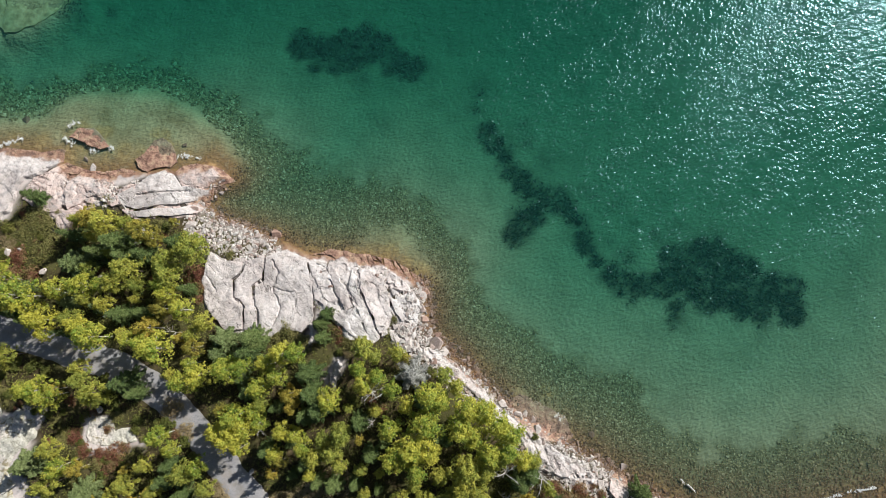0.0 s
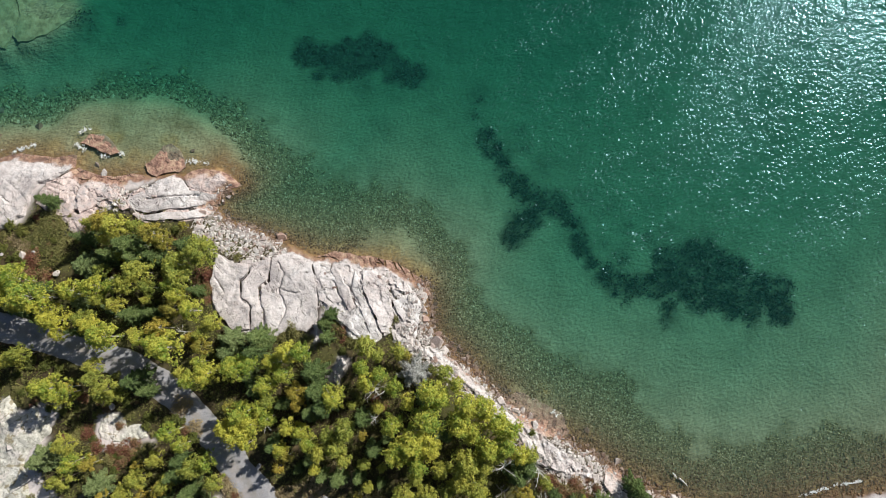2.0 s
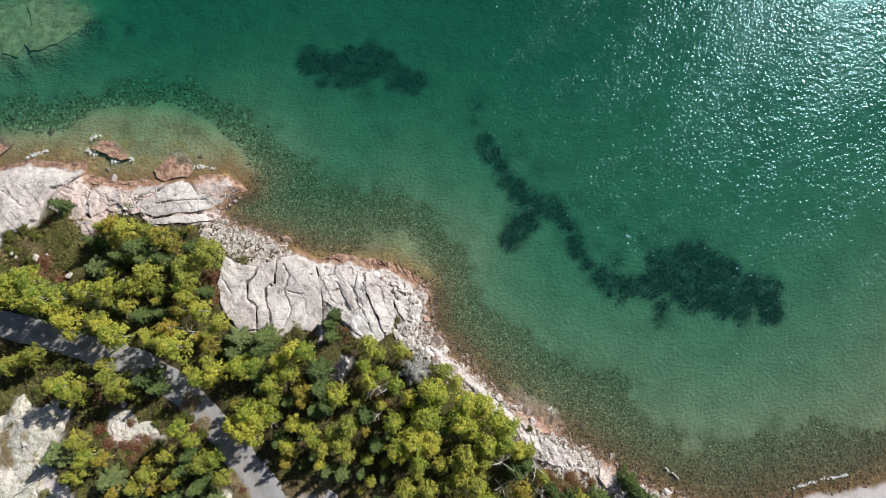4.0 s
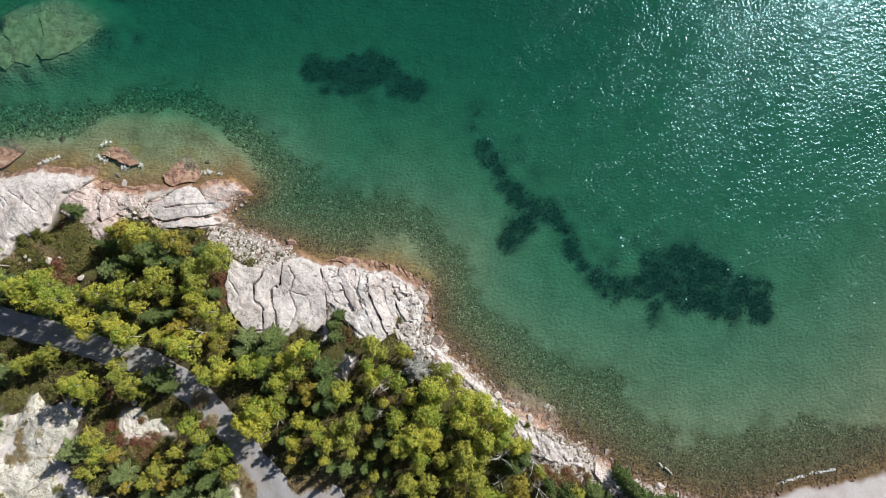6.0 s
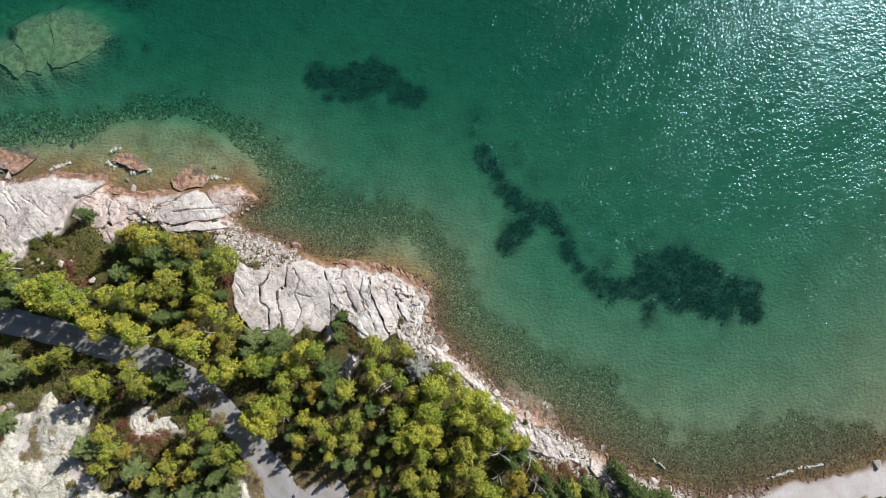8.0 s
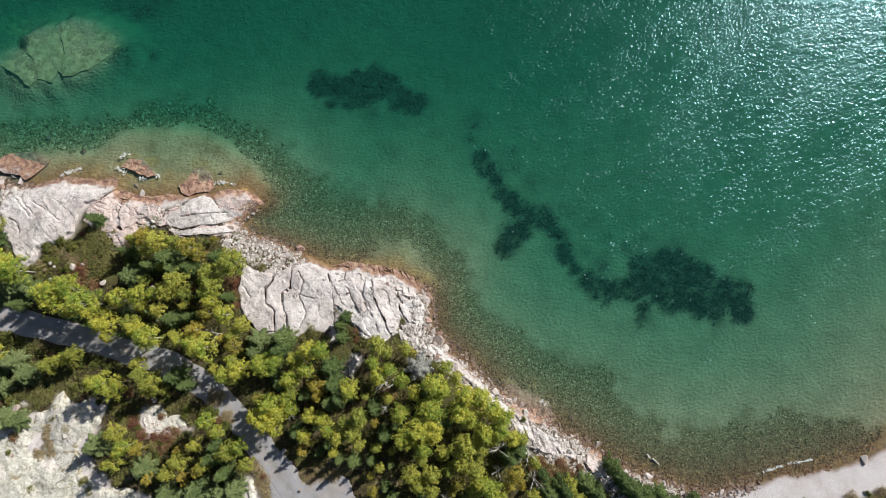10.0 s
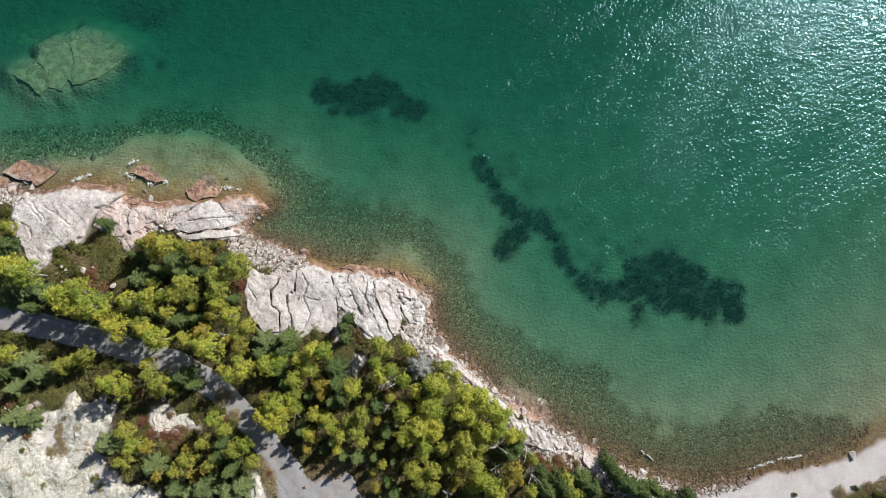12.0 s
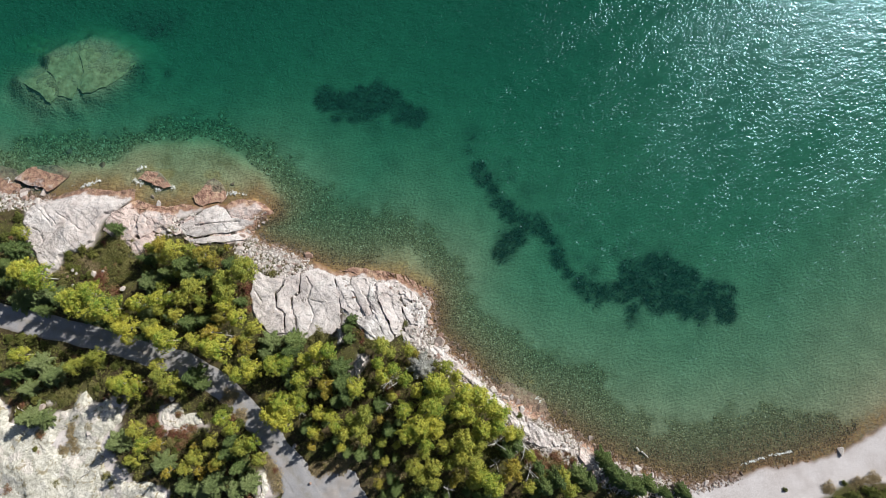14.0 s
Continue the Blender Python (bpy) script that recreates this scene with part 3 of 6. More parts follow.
SCRUB = [
    (-67.3, 13.6, 1.3), (-65, 14.8, 1.2), (-62.9, 13.7, 1.2), (-65.5, 11.1, 1), (-64.1, 9.6, 0.9), (-65.4, 17.7, 0.7),
    (-73.9, -1.1, 1.6), (-71.9, -1.3, 1.6), (-69.9, -2, 1), (-57.1, -5.7, 1.4), (-59.9, -5.7, 1.1), (-55, -6.8, 1),
    (-59.1, -5.2, 0.9), (-69.2, -19.5, 0.7), (-69.2, -23.7, 0.9), (-37.7, -13.6, 1.6), (-35.2, -16, 1.3),
    (-39.1, -13.6, 1.1), (-33.7, -17.8, 1.1), (12.9, -15.8, 0.8), (-75.8, -1.1, 1.3), (-12.2, -10.8, 1.3),
    (-10.3, -12.3, 1.3), (-14.6, -4, 0.9),
]
DRY_GRASS = [
    (-17.4, -22.4, 1.8), (-20, -23.5, 1.4), (-14.5, -21, 1.3), (-18.3, -23.9, 1.1), (-22.1, -24, 0.9),
    (-9.7, -24.8, 1.3), (-10.7, -26.6, 1.1), (-29.8, -23, 1), (-29.1, -24.8, 1), (-28.6, -26.6, 0.9),
    (-30.6, -21.9, 0.7), (-53.2, -26.4, 1.1), (-63.3, -16.6, 0.9), (-63.2, -18.4, 0.9), (-62.7, -19.7, 0.7),
    (71.7, -28.2, 1), (74.1, -27.7, 1), (-35.2, -14.6, 1), (-37.3, -11.7, 1), (-72.2, -18.5, 1.1), (-73.8, -19.8, 1),
    (-64.8, -20, 0.9), (-68.2, -21.8, 1), (-64.1, 12.2, 1.1), (-61.9, 11.1, 1.1), (-68, 10.7, 0.8),
    (66.6, -29.3, 0.8),
]
DEAD_SPRUCE = [
    (-4.3, -7, 2.7),
]
BARE_BIRCH = [
    (8.8, -19.5, 1.7), (12.6, -19.7, 1.7), (13.3, -24.5, 1.7), (-9.5, -9.5, 1.7), (7.5, -22.9, 1.2), (-36.8, -1.2, 1),
    (-44.9, 1.1, 0.8), (-24.5, -14.3, 1), (-70.3, 10.2, 1.2), (4.5, -22.6, 1), (0.2, -26.8, 1.2), (-9.6, -13.4, 0.9),
]
WEST_A = [
    (-76.6, 22.2), (-73.7, 23.9), (-70.4, 25.5), (-66.1, 26.6), (-60.9, 25.8), (-57.3, 26.2), (-57.3, 24.3),
    (-58.5, 23.2), (-60.2, 21.6), (-61.6, 19.9), (-62, 18.8), (-62.6, 16.5), (-64.3, 14.4), (-66.8, 14),
    (-68.5, 12.9), (-69, 10.9), (-70.7, 9.9), (-72.8, 12), (-74.5, 14.1), (-75.6, 17.2), (-76.6, 19.8),
]
WEST_B = [
    (-56.9, 24.1), (-58.3, 22.9), (-60, 21.4), (-61.2, 19.6), (-61.6, 18.3), (-58.9, 17.8), (-58.1, 16.4),
    (-56.4, 15.7), (-55.7, 17.1), (-56.4, 19), (-55.9, 20.6), (-56.5, 22.4),
]
WEST_C = [
    (-55.2, 21.7), (-52.9, 21.9), (-51.3, 21), (-50.2, 19.5), (-51.2, 18.8), (-52.7, 18.3), (-53.2, 17.3),
    (-54.7, 16.4), (-55.3, 17.4), (-55.8, 19), (-55.5, 20.4),
]
WEST_D = [
    (-55.6, 16.1), (-54, 16.8), (-52.6, 16.2), (-53.9, 14.8), (-55, 13.3), (-56.1, 13.8),
]
WEST_E = [
    (-48.3, 18.9), (-45.6, 20.4), (-44.1, 22), (-41.5, 22.8), (-40.3, 22.3), (-38.8, 20.2), (-36.8, 20),
    (-34.5, 19.9), (-34.9, 19.1), (-36.2, 18.4), (-39.3, 17.4), (-42.7, 17), (-44.7, 16.5), (-46.5, 17),
    (-47.5, 17.8),
]
WEST_F = [
    (-39, 17), (-36.7, 17.8), (-35.7, 18.5), (-34.5, 18.9), (-35.1, 17.5), (-37.2, 16), (-39.7, 15.7), (-44.9, 15.4),
    (-46.4, 16.3), (-44.4, 16.2), (-42.3, 16.6),
]
WEST_G = [
    (-51.3, 20.5), (-49.7, 19.8), (-48.5, 18.7), (-47.4, 17.4), (-48.5, 17), (-49.9, 17.9), (-51, 18.7),
]
POINT_A = [
    (-40.2, 22.7), (-39.2, 23.7), (-37.1, 24.1), (-34.5, 23.4), (-32.4, 22.2), (-31.3, 21.1), (-33.4, 20.5),
    (-36, 20.3), (-38.3, 20.6), (-39.3, 21.1),
]
POINT_B = [
    (-46.4, 24.5), (-45.1, 25.9), (-44.1, 27.7), (-42.7, 28.2), (-41.4, 27.3), (-40.5, 25.5), (-40.1, 24.2),
    (-41, 23.2), (-43.2, 23.1), (-44.4, 22.5), (-45.7, 23),
]
POINT_C = [
    (-56.9, 27.9), (-55.7, 29.5), (-53.6, 29.7), (-52, 28.6), (-50.5, 26.5), (-51.9, 26.2), (-53.8, 26.8),
    (-55.6, 27.7),
]
POINT_D = [
    (-57.4, 22.6), (-56, 24), (-53.8, 23), (-50.7, 22.7), (-48.6, 23.2), (-46.1, 22.7), (-45, 22), (-46.9, 20.6),
    (-49.3, 19.9), (-51.7, 21.4), (-54, 22.3), (-55.7, 22.2),
]
POINT_E = [
    (-79.6, 28.2), (-77.8, 30.2), (-75.2, 31.1), (-72.1, 31), (-69.6, 29.7), (-70, 28.4), (-71.8, 26.8),
    (-73.2, 25.7), (-74.5, 26.6), (-77.1, 27.1),
]
POINT_F = [
    (-86.6, 29.2), (-82.6, 31.1), (-80, 30.2), (-78.5, 26.9), (-80.1, 25.3), (-82.1, 24.8), (-86.3, 24.9),
]
MIDDLE_A = [
    (-33.7, 10.1), (-32.2, 9.3), (-29.1, 9), (-29.2, 7.7), (-30.3, 6.2), (-29.9, 3.7), (-28.6, 2.5), (-28.3, -0.9),
    (-30.9, -1), (-32.8, 1.2), (-34, 3.4), (-34.5, 6.3), (-34.2, 8.5),
]
MIDDLE_B = [
    (-28.7, 9.1), (-26.1, 9.8), (-26.1, 6.6), (-27.6, 5.4), (-27.3, 2.9), (-26.5, 1.5), (-26.5, -1.1), (-28.1, -0.9),
    (-28.3, 2.6), (-29.6, 3.8), (-30, 6.1), (-28.9, 7.6),
]
MIDDLE_C = [
    (-25.8, 9.8), (-23.5, 10.8), (-21.5, 10.3), (-20, 9.1), (-19.2, 6), (-18.5, 3.2), (-18.7, -0), (-19.9, -1.2),
    (-22.7, -0.5), (-24.4, -2.1), (-25.9, -1.4), (-26.1, 1.5), (-26.9, 3.1), (-27.1, 5.1), (-25.8, 6.3),
]
BROKEN_A = [
    (-19.4, 8.9), (-17.8, 10.1), (-16.9, 9.7), (-17.2, 8.1), (-16.3, 6), (-15, 3.4), (-16.8, 2.4), (-17.8, 3.2),
    (-18.4, 3.5), (-19, 6.1),
]
BROKEN_B = [
    (-16.7, 9.5), (-14.9, 8.5), (-13.5, 6.8), (-13.9, 5), (-12.9, 2.4), (-14.1, 1.9), (-14.8, 3.3), (-16.1, 6),
    (-17, 8.1),
]
BROKEN_C = [
    (-14.7, 1.9), (-12.8, 2.2), (-10.9, -1.1), (-10.3, -2.5), (-12.1, -2.1), (-13.9, -0.6), (-15.1, 0.3),
]
BROKEN_D = [
    (-13.3, 7.8), (-12.2, 4.9), (-9.9, 0.2), (-8.9, -1.9), (-10, -2.3), (-12.4, 2.3), (-13.6, 5),
]
BROKEN_E = [
    (-12.1, 8.2), (-9.9, 8), (-8.8, 6.4), (-7.7, 3.3), (-7.3, 0.3), (-8.4, -1.2), (-9, -1.3), (-10.6, 2.4),
    (-12, 5.3),
]
BROKEN_F = [
    (-7.5, 3.2), (-5.8, 4.2), (-4.3, 4.7), (-3.6, 3), (-4.3, 0.8), (-6, 0.3), (-6.9, 1.7),
]
BROKEN_G = [
    (-7.1, -0.2), (-4.3, 0.3), (-3.6, -0.5), (-5.4, -2.2), (-6.7, -1.8),
]
BROKEN_H = [
    (-6.7, -2.5), (-5.1, -2), (-3.8, -2.8), (-4.1, -3.8), (-5.4, -4.1), (-6.4, -3.5),
]
OUTCROP_STRIP = [
    (-19.1, 0.8), (-18.1, 2.2), (-18.1, -2.5), (-18.8, -3),
]
DIPPING_EAST = [
    (23.7, -20.4), (25, -19.8), (26, -22.3), (25.4, -24), (24.1, -24.2), (23.1, -22.8),
]
SUNKEN_A = [
    (-81.2, 48.1), (-77.8, 49.3), (-76.4, 50.1), (-74.7, 48.7), (-73.9, 46.4), (-74, 44.9), (-75.2, 43.4),
    (-77.1, 45.5),
]
SUNKEN_B = [
    (-76.3, 50.1), (-75.8, 52.8), (-73.5, 55), (-70.6, 53.8), (-69.3, 49.8), (-70.2, 46.6), (-71, 44.3), (-73.7, 45),
    (-73.7, 46.4), (-74.6, 48.7),
]
SUNKEN_C = [
    (-70.4, 53.8), (-68.1, 56.5), (-63.6, 55.3), (-58.9, 52.5), (-59.5, 50.7), (-62.1, 48.4), (-64.7, 46.7),
    (-67.1, 45.6), (-69, 45.4), (-70, 46.7), (-69, 49.8),
]
SUNKEN_D = [
    (-85.9, 58.6), (-82.4, 60.1), (-78.8, 58.3), (-79, 55.9), (-82.6, 55.3), (-85, 55.8),
]
CRACK_A = [
    (-28.9, 7.7), (-30.2, 6.1), (-29.9, 3.6), (-28.2, 2.3),
]
CRACK_B = [
    (-24.2, 5.1), (-23.2, 4.7), (-21.8, 4.4),
]
CRACK_C = [
    (-34, 7.1), (-33.4, 5.8), (-32.3, 4.4),
]
CRACK_D = [
    (-24.8, 9.2), (-23.9, 7.6), (-24.6, 5.1), (-23.4, 2.1), (-24.2, -0.9),
]
CRACK_E = [
    (-73.3, 22.8), (-71.6, 20.7), (-70, 19.3),
]
CRACK_F = [
    (-70.8, 21.8), (-68.7, 20.4), (-68.1, 19.9),
]
CRACK_G = [
    (-73.7, 22.1), (-71.7, 20), (-70.7, 18.9),
]
CRACK_H = [
    (-68.5, 20.7), (-67.4, 19.6), (-65.7, 18.2),
]
CRACK_I = [
    (-59.8, 21.5), (-59, 22.7), (-57.6, 23.8),
]
CRACK_J = [
    (-59.1, 21.9), (-57.5, 22.3), (-57.1, 22.9),
]
CRACK_K = [
    (-74.5, 18.7), (-72.9, 17.9), (-72.1, 16),
]
CRACK_L = [
    (-14.9, 6.5), (-13.9, 5), (-12.1, 2.3),
]
CRACK_M = [
    (-45.3, 18.8), (-41.7, 19.2), (-37.6, 19.5),
]
ASPEN_A = [
    (-71, 10.2, 2.5), (-68.7, 9.3, 2.3), (-62, 5.7, 2.3), (-60.1, 6.2, 2.2), (-61.7, 4.2, 1.9), (-56.4, 3.8, 2.2),
    (-55.5, 2.4, 1.8), (-51.9, 4.5, 1.9), (-48.4, 5.1, 2.1), (-47, 5.4, 1.4), (-38.5, 5.4, 1.8), (-37.5, 4, 1.6),
    (-53.5, 0.5, 1.9), (-53.5, -1.5, 1.3), (-46.3, -1.8, 2.5), (-48.6, -0.5, 1.9), (-41.4, -2.2, 1.9),
    (-37.8, -3.3, 2.5), (-39.5, -2.6, 1.9), (-35.6, 1.9, 1.9), (-34.3, -7.6, 1.9), (-32.5, -6.6, 2.1),
    (-34, -5.3, 1.4), (-28.8, -6, 2.2), (-27.2, -5.5, 1.7), (-27.1, -11.9, 2.3), (-27.5, -14.5, 2.2),
    (-26, -13.7, 2.2), (-24.7, -11.5, 1.8), (-24.2, -12.9, 1.3),
]
OLIVE_A = [
    (-34.7, 10.2, 2.7), (-38.4, 8.6, 2.3), (-37.4, 6.4, 2.1), (-42.9, 7.4, 2.3), (-44.4, 5.6, 2.2), (-42.2, 5.3, 1.9),
    (-45.8, 2.7, 2.2), (-48.5, 3.3, 1.9), (-49.9, 0.7, 1.9), (-32.9, 0, 2.2), (-34.4, -1.5, 1.8), (-47.5, -7.3, 2.2),
    (-45.8, -8.8, 2.1), (-48.7, -5.6, 1.7), (-46.9, -10.1, 1.7), (-44.9, -9.8, 1.3), (-13.5, -14.3, 2.2),
    (-14.6, -16.9, 2.2), (-13.8, -18.5, 1.8), (-15.9, -15.3, 1.7), (-16.9, -17.4, 1.7), (0.1, -6.9, 2.1),
    (1.8, -8.6, 1.8), (-6.4, -4, 1.8), (3.1, -18.8, 2.7), (5.4, -19.7, 2.5), (7.4, -18.2, 1.9), (2.1, -21.4, 2.5),
    (4.4, -22.5, 2.1), (-0.2, -20, 2.1),
]
OLIVE_B = [
    (0.3, -22.9, 1.8), (12.1, -18.2, 1.8), (-5.7, -22.9, 2.2), (-2.5, -23.1, 2.3), (-3.9, -21.1, 1.8),
    (-2.5, -25.7, 1.8), (-4.4, -24.8, 1.7), (4.3, -25.9, 2.1), (13.5, -26.8, 1.8), (-51.5, -16.2, 2.2),
    (-50.7, -20.5, 1.9), (-41.8, -20.7, 2.2), (-43, -22.3, 1.9), (-39.1, -18.1, 1.7), (-33.4, -19.2, 2.1),
    (-31.3, -21.4, 1.9), (-37.4, -21.3, 1.8), (-59.2, -4.9, 1.9), (-58.2, -4.1, 1.7), (-62.8, -5.8, 2.3),
    (-61.5, -5.1, 1.8), (-74.4, 17.4, 1.9), (20, -27.2, 1.9), (19.3, -25.4, 1.8), (-46, 9.8, 1.6),
    (-24.2, -10.5, 1.7), (-10.7, -3.1, 2.2), (-9.4, -4.6, 1.7), (-46.4, 13.6, 3.5), (-44.6, 13.8, 1.9),
]
SPRUCE_A = [
    (-75.1, 14.4, 2.2), (-75.4, 11.6, 2.1), (-44.7, 11, 2.2), (-44.1, 9.2, 1.8), (-44.2, 1.3, 1.9), (-26, -2, 2.2),
    (-26.5, -3.8, 1.8), (-17.8, -9.3, 2.5), (-16.7, -11.4, 2.2), (-18.6, -12.3, 1.9), (-18.3, -6.6, 1.9),
    (-11.4, -13.2, 2.1), (-17, -0, 1.3), (-16.8, -1.9, 1.4), (-16.3, 1.3, 1.1), (-18.2, -18.4, 2.1),
    (-23.4, -16.7, 1.8), (11.6, -20.1, 2.1), (10.2, -21, 1.7), (-36.2, -18.5, 1.8), (-36.5, -20.4, 1.7),
    (-34.6, -22.7, 1.9), (-42.8, -7.8, 1.9), (-41.3, -9.3, 1.7), (22.3, -25.4, 2.1), (24, -26.7, 1.9),
    (27.1, -23.1, 1.8), (28.2, -25.1, 2.1), (29.8, -26.5, 2.2), (31.9, -27.5, 2.2),
]
SPRUCE_B = [
    (34.1, -27.3, 1.7), (37, -28.7, 1.6), (40.3, -28.9, 1.6), (16.4, -26.8, 2.3), (18.5, -25.8, 1.9),
    (-58.6, 18.1, 1.9), (-2.9, -10.7, 1.7), (-1, -15.3, 1.7), (-72.2, -6.8, 1.8),
]
JUNIPER_A = [
    (-59.2, 15.8, 2), (-56.8, 13.1, 2), (-57.7, 10.5, 1.8), (-61, 12.4, 1.6), (-59.5, 13.7, 1.6), (-57.7, 14.7, 1.3),
    (-75.8, 14.4, 1.3), (-73.7, 12.3, 1.6), (-31.1, 9.9, 1), (-22.1, -1.1, 1.9), (-21.1, -2.5, 1.6),
    (-23.6, -2.1, 1.3), (-19.6, -2.4, 1.1), (-13.2, -2.6, 1.3), (-65.8, -9.9, 2), (-63.9, -10.8, 1.4),
    (-67.4, -10.8, 1.6), (-63.8, -8.9, 1.4), (-60.6, -9.5, 1.3), (-65.3, -11.9, 1.3), (-62.8, -14.1, 1.4),
    (-62.8, -12.9, 1), (-66.9, -25.8, 2.1), (-65.5, -25.2, 1.1), (-57.2, -24.2, 1.1), (-56, -25.5, 0.9),
    (-8.2, -1.2, 0.9), (-7.2, 0.6, 0.8), (-49.4, 18, 1.1), (-51.3, 19.2, 0.9),
]
JUNIPER_B = [
    (-52, -15.3, 1.1), (-18.5, -5.8, 1.1), (-13.2, -9.8, 1),
]
SHORE_SHRUB = [
    (70, -30, 1.4), (72.7, -29.5, 1.8), (74.2, -30.3, 1.7), (67.5, -30.7, 1.3), (75.5, -29.4, 1.1),
    (58.9, -29.2, 0.6), (69.3, -28.2, 0.8), (72.1, -29.1, 1.1), (16.2, -25.9, 1.3), (13.5, -21.8, 1.1),
    (-1.9, -6.7, 1), (-69.7, 16.4, 0.7), (-55.1, -6.2, 0.9), (-46.7, -7.3, 1), (-77.1, 20.7, 1.6), (-77, 18.5, 1.6),
    (-75.8, 16.4, 1.3), (-78.7, 17, 1.4),
]
BROWN_SCRUB = [
    (15.4, -22.5, 1.4), (16.9, -23.9, 1.9), (18.9, -23, 1.7), (14.9, -24.6, 1.3), (20.3, -24.6, 1.3),
    (22, -23.6, 1.1), (17.8, -25.1, 1.3), (14, -23.2, 1), (21, -22.5, 1), (-8.8, -27.6, 1.1), (-9.7, -26.1, 1),
]
BASE_BROKEN = [
    (-19.7, 9.2), (-17.9, 10.5), (-14, 9.8), (-9.9, 9), (-7.6, 8), (-5.3, 5.9), (-3.3, 3.3), (-3.8, -0.2),
    (-4.4, -3.4), (-6.4, -4), (-7.7, -1.2), (-9.9, -2.7), (-14, -1.9), (-15.6, 0.2), (-18, 2.4), (-19.1, 5.1),
]
BASE_MIDDLE = [
    (-34.1, 10.3), (-32.2, 9.5), (-29.2, 9.5), (-25.6, 10.2), (-23.1, 11), (-19.8, 9.3), (-18.2, 3), (-18.7, -0.5),
    (-23, -1.1), (-24.9, -2.3), (-31, -1.2), (-33.6, 1.2), (-34.8, 5.3),
]
BASE_WEST = [
    (-56.7, 24.3), (-54.3, 22.6), (-50.3, 21.9), (-48.4, 19.8), (-45.1, 21.2), (-41.6, 23), (-38.4, 20.5),
    (-34.2, 20.2), (-34.9, 17.5), (-37.2, 15.6), (-44.9, 15.1), (-47.8, 16.8), (-50.2, 17.7), (-52.6, 15.8),
    (-55.1, 13), (-56.4, 14.9), (-58.8, 16.1), (-61.7, 18.1), (-60.7, 21.7),
]
LOG_KNOLL = [
    (-57, -21.1), (-61, -24.1),
]
LOG_LEDGE = [
    (-47.3, 18.1), (-44.5, 14),
]
LOG_BEACH = [
    (34.3, -22.5), (35.4, -23.4),
]
LOG_BEACH_SHORT = [
    (33.5, -21.8), (34, -22.3),
]
LOG_WOOD = [
    (-10.2, -10.7), (-7.6, -9.1),
]
FROTH_A = [
    (-69.3, 26.2), (-66.7, 27), (-63.8, 28.1),
]
FROTH_B = [
    (-57.7, 28), (-56.7, 27.5), (-55.8, 27.1),
]
FROTH_C = [
    (-54.1, 26.6), (-52, 25.9), (-49.9, 26.5),
]
FROTH_D = [
    (-40.2, 25.2), (-38.3, 25), (-35.5, 24.1),
]
FROTH_E = [
    (-34.6, 23.6), (-33, 22.9),
]
FROTH_F = [
    (-47.7, 24.2), (-46.2, 25.4),
]
FROTH_G = [
    (-81.3, 28.9), (-80.1, 27),
]
FROTH_H = [
    (50.2, -25.3), (53.7, -24.6), (56.8, -23.7), (61.1, -22.8),
]
FROTH_I = [
    (15.7, -13), (17.7, -13.7),
]
FROTH_J = [
    (-57.4, 29.9), (-55.1, 30.3),
]

ASPEN, OLIVE = ASPEN_A + ASPEN_B + ASPEN_C, OLIVE_A + OLIVE_B
SPRUCE, JUNIPER = SPRUCE_A + SPRUCE_B, JUNIPER_A + JUNIPER_B

LATTICE = np.random.RandomState(4).rand(256, 256)


def value_noise(x, y, scale, seed=0):
    u, v = np.asarray(x) * scale + 37.7 * seed + 500, np.asarray(y) * scale + 19.3 * seed + 500
    i, j = np.floor(u).astype(int), np.floor(v).astype(int)
    a, b = u - i, v - j
    a, b = a * a * (3 - 2 * a), b * b * (3 - 2 * b)
    g = lambda p, q: LATTICE[(i + p) % 256, (j + q) % 256]
    return (g(0, 0) * (1 - a) + g(1, 0) * a) * (1 - b) + (g(0, 1) * (1 - a) + g(1, 1) * a) * b


def fbm(x, y, scale, octaves=4, seed=0):
    """Fractal noise about 0, to plus and minus 0.5."""
    total, weight = 0.0, 0.0
    for o in range(octaves):
        total = total + (value_noise(x, y, scale * 2 ** o, seed + o) - 0.5) * 0.5 ** o
        weight += 0.5 ** o
    return total / weight


def smooth(v, a, b):
    s = np.clip((np.asarray(v, float) - a) / (b - a), 0, 1)
    return s * s * (3 - 2 * s)


def to_line(line, x, y):
    """Distance to a polyline."""
    best = np.full(np.shape(x), 1e9)
    for (ax, ay), (bx, by) in zip(line, line[1:]):
        dx, dy = bx - ax, by - ay
        s = np.clip(((x - ax) * dx + (y - ay) * dy) / (dx * dx + dy * dy + 1e-9), 0, 1)
        best = np.minimum(best, np.hypot(x - ax - s * dx, y - ay - s * dy))
    return best


def inside(shape, x, y):
    """Signed distance to a closed outline, positive within."""
    hit = np.zeros(np.shape(x), bool)
    loop = list(shape) + [shape[0]]
    for (ax, ay), (bx, by) in zip(loop, loop[1:]):
        if ay != by:
            hit ^= ((ay > y) != (by > y)) & (x < (bx - ax) * (y - ay) / (by - ay) + ax)
    return np.where(hit, 1, -1) * to_line(loop, x, y)


LAND = [(-4500, SHORE[0][1])] + SHORE + [(4500, SHORE[-1][1] + 300), (4500, -4500), (-4500, -4500)]


def shore_distance(x, y):
    d = inside(LAND, x, y)
    return d + fbm(x, y, 0.5, 3, 3) * 1.3 * smooth(np.abs(d), 6, 0)


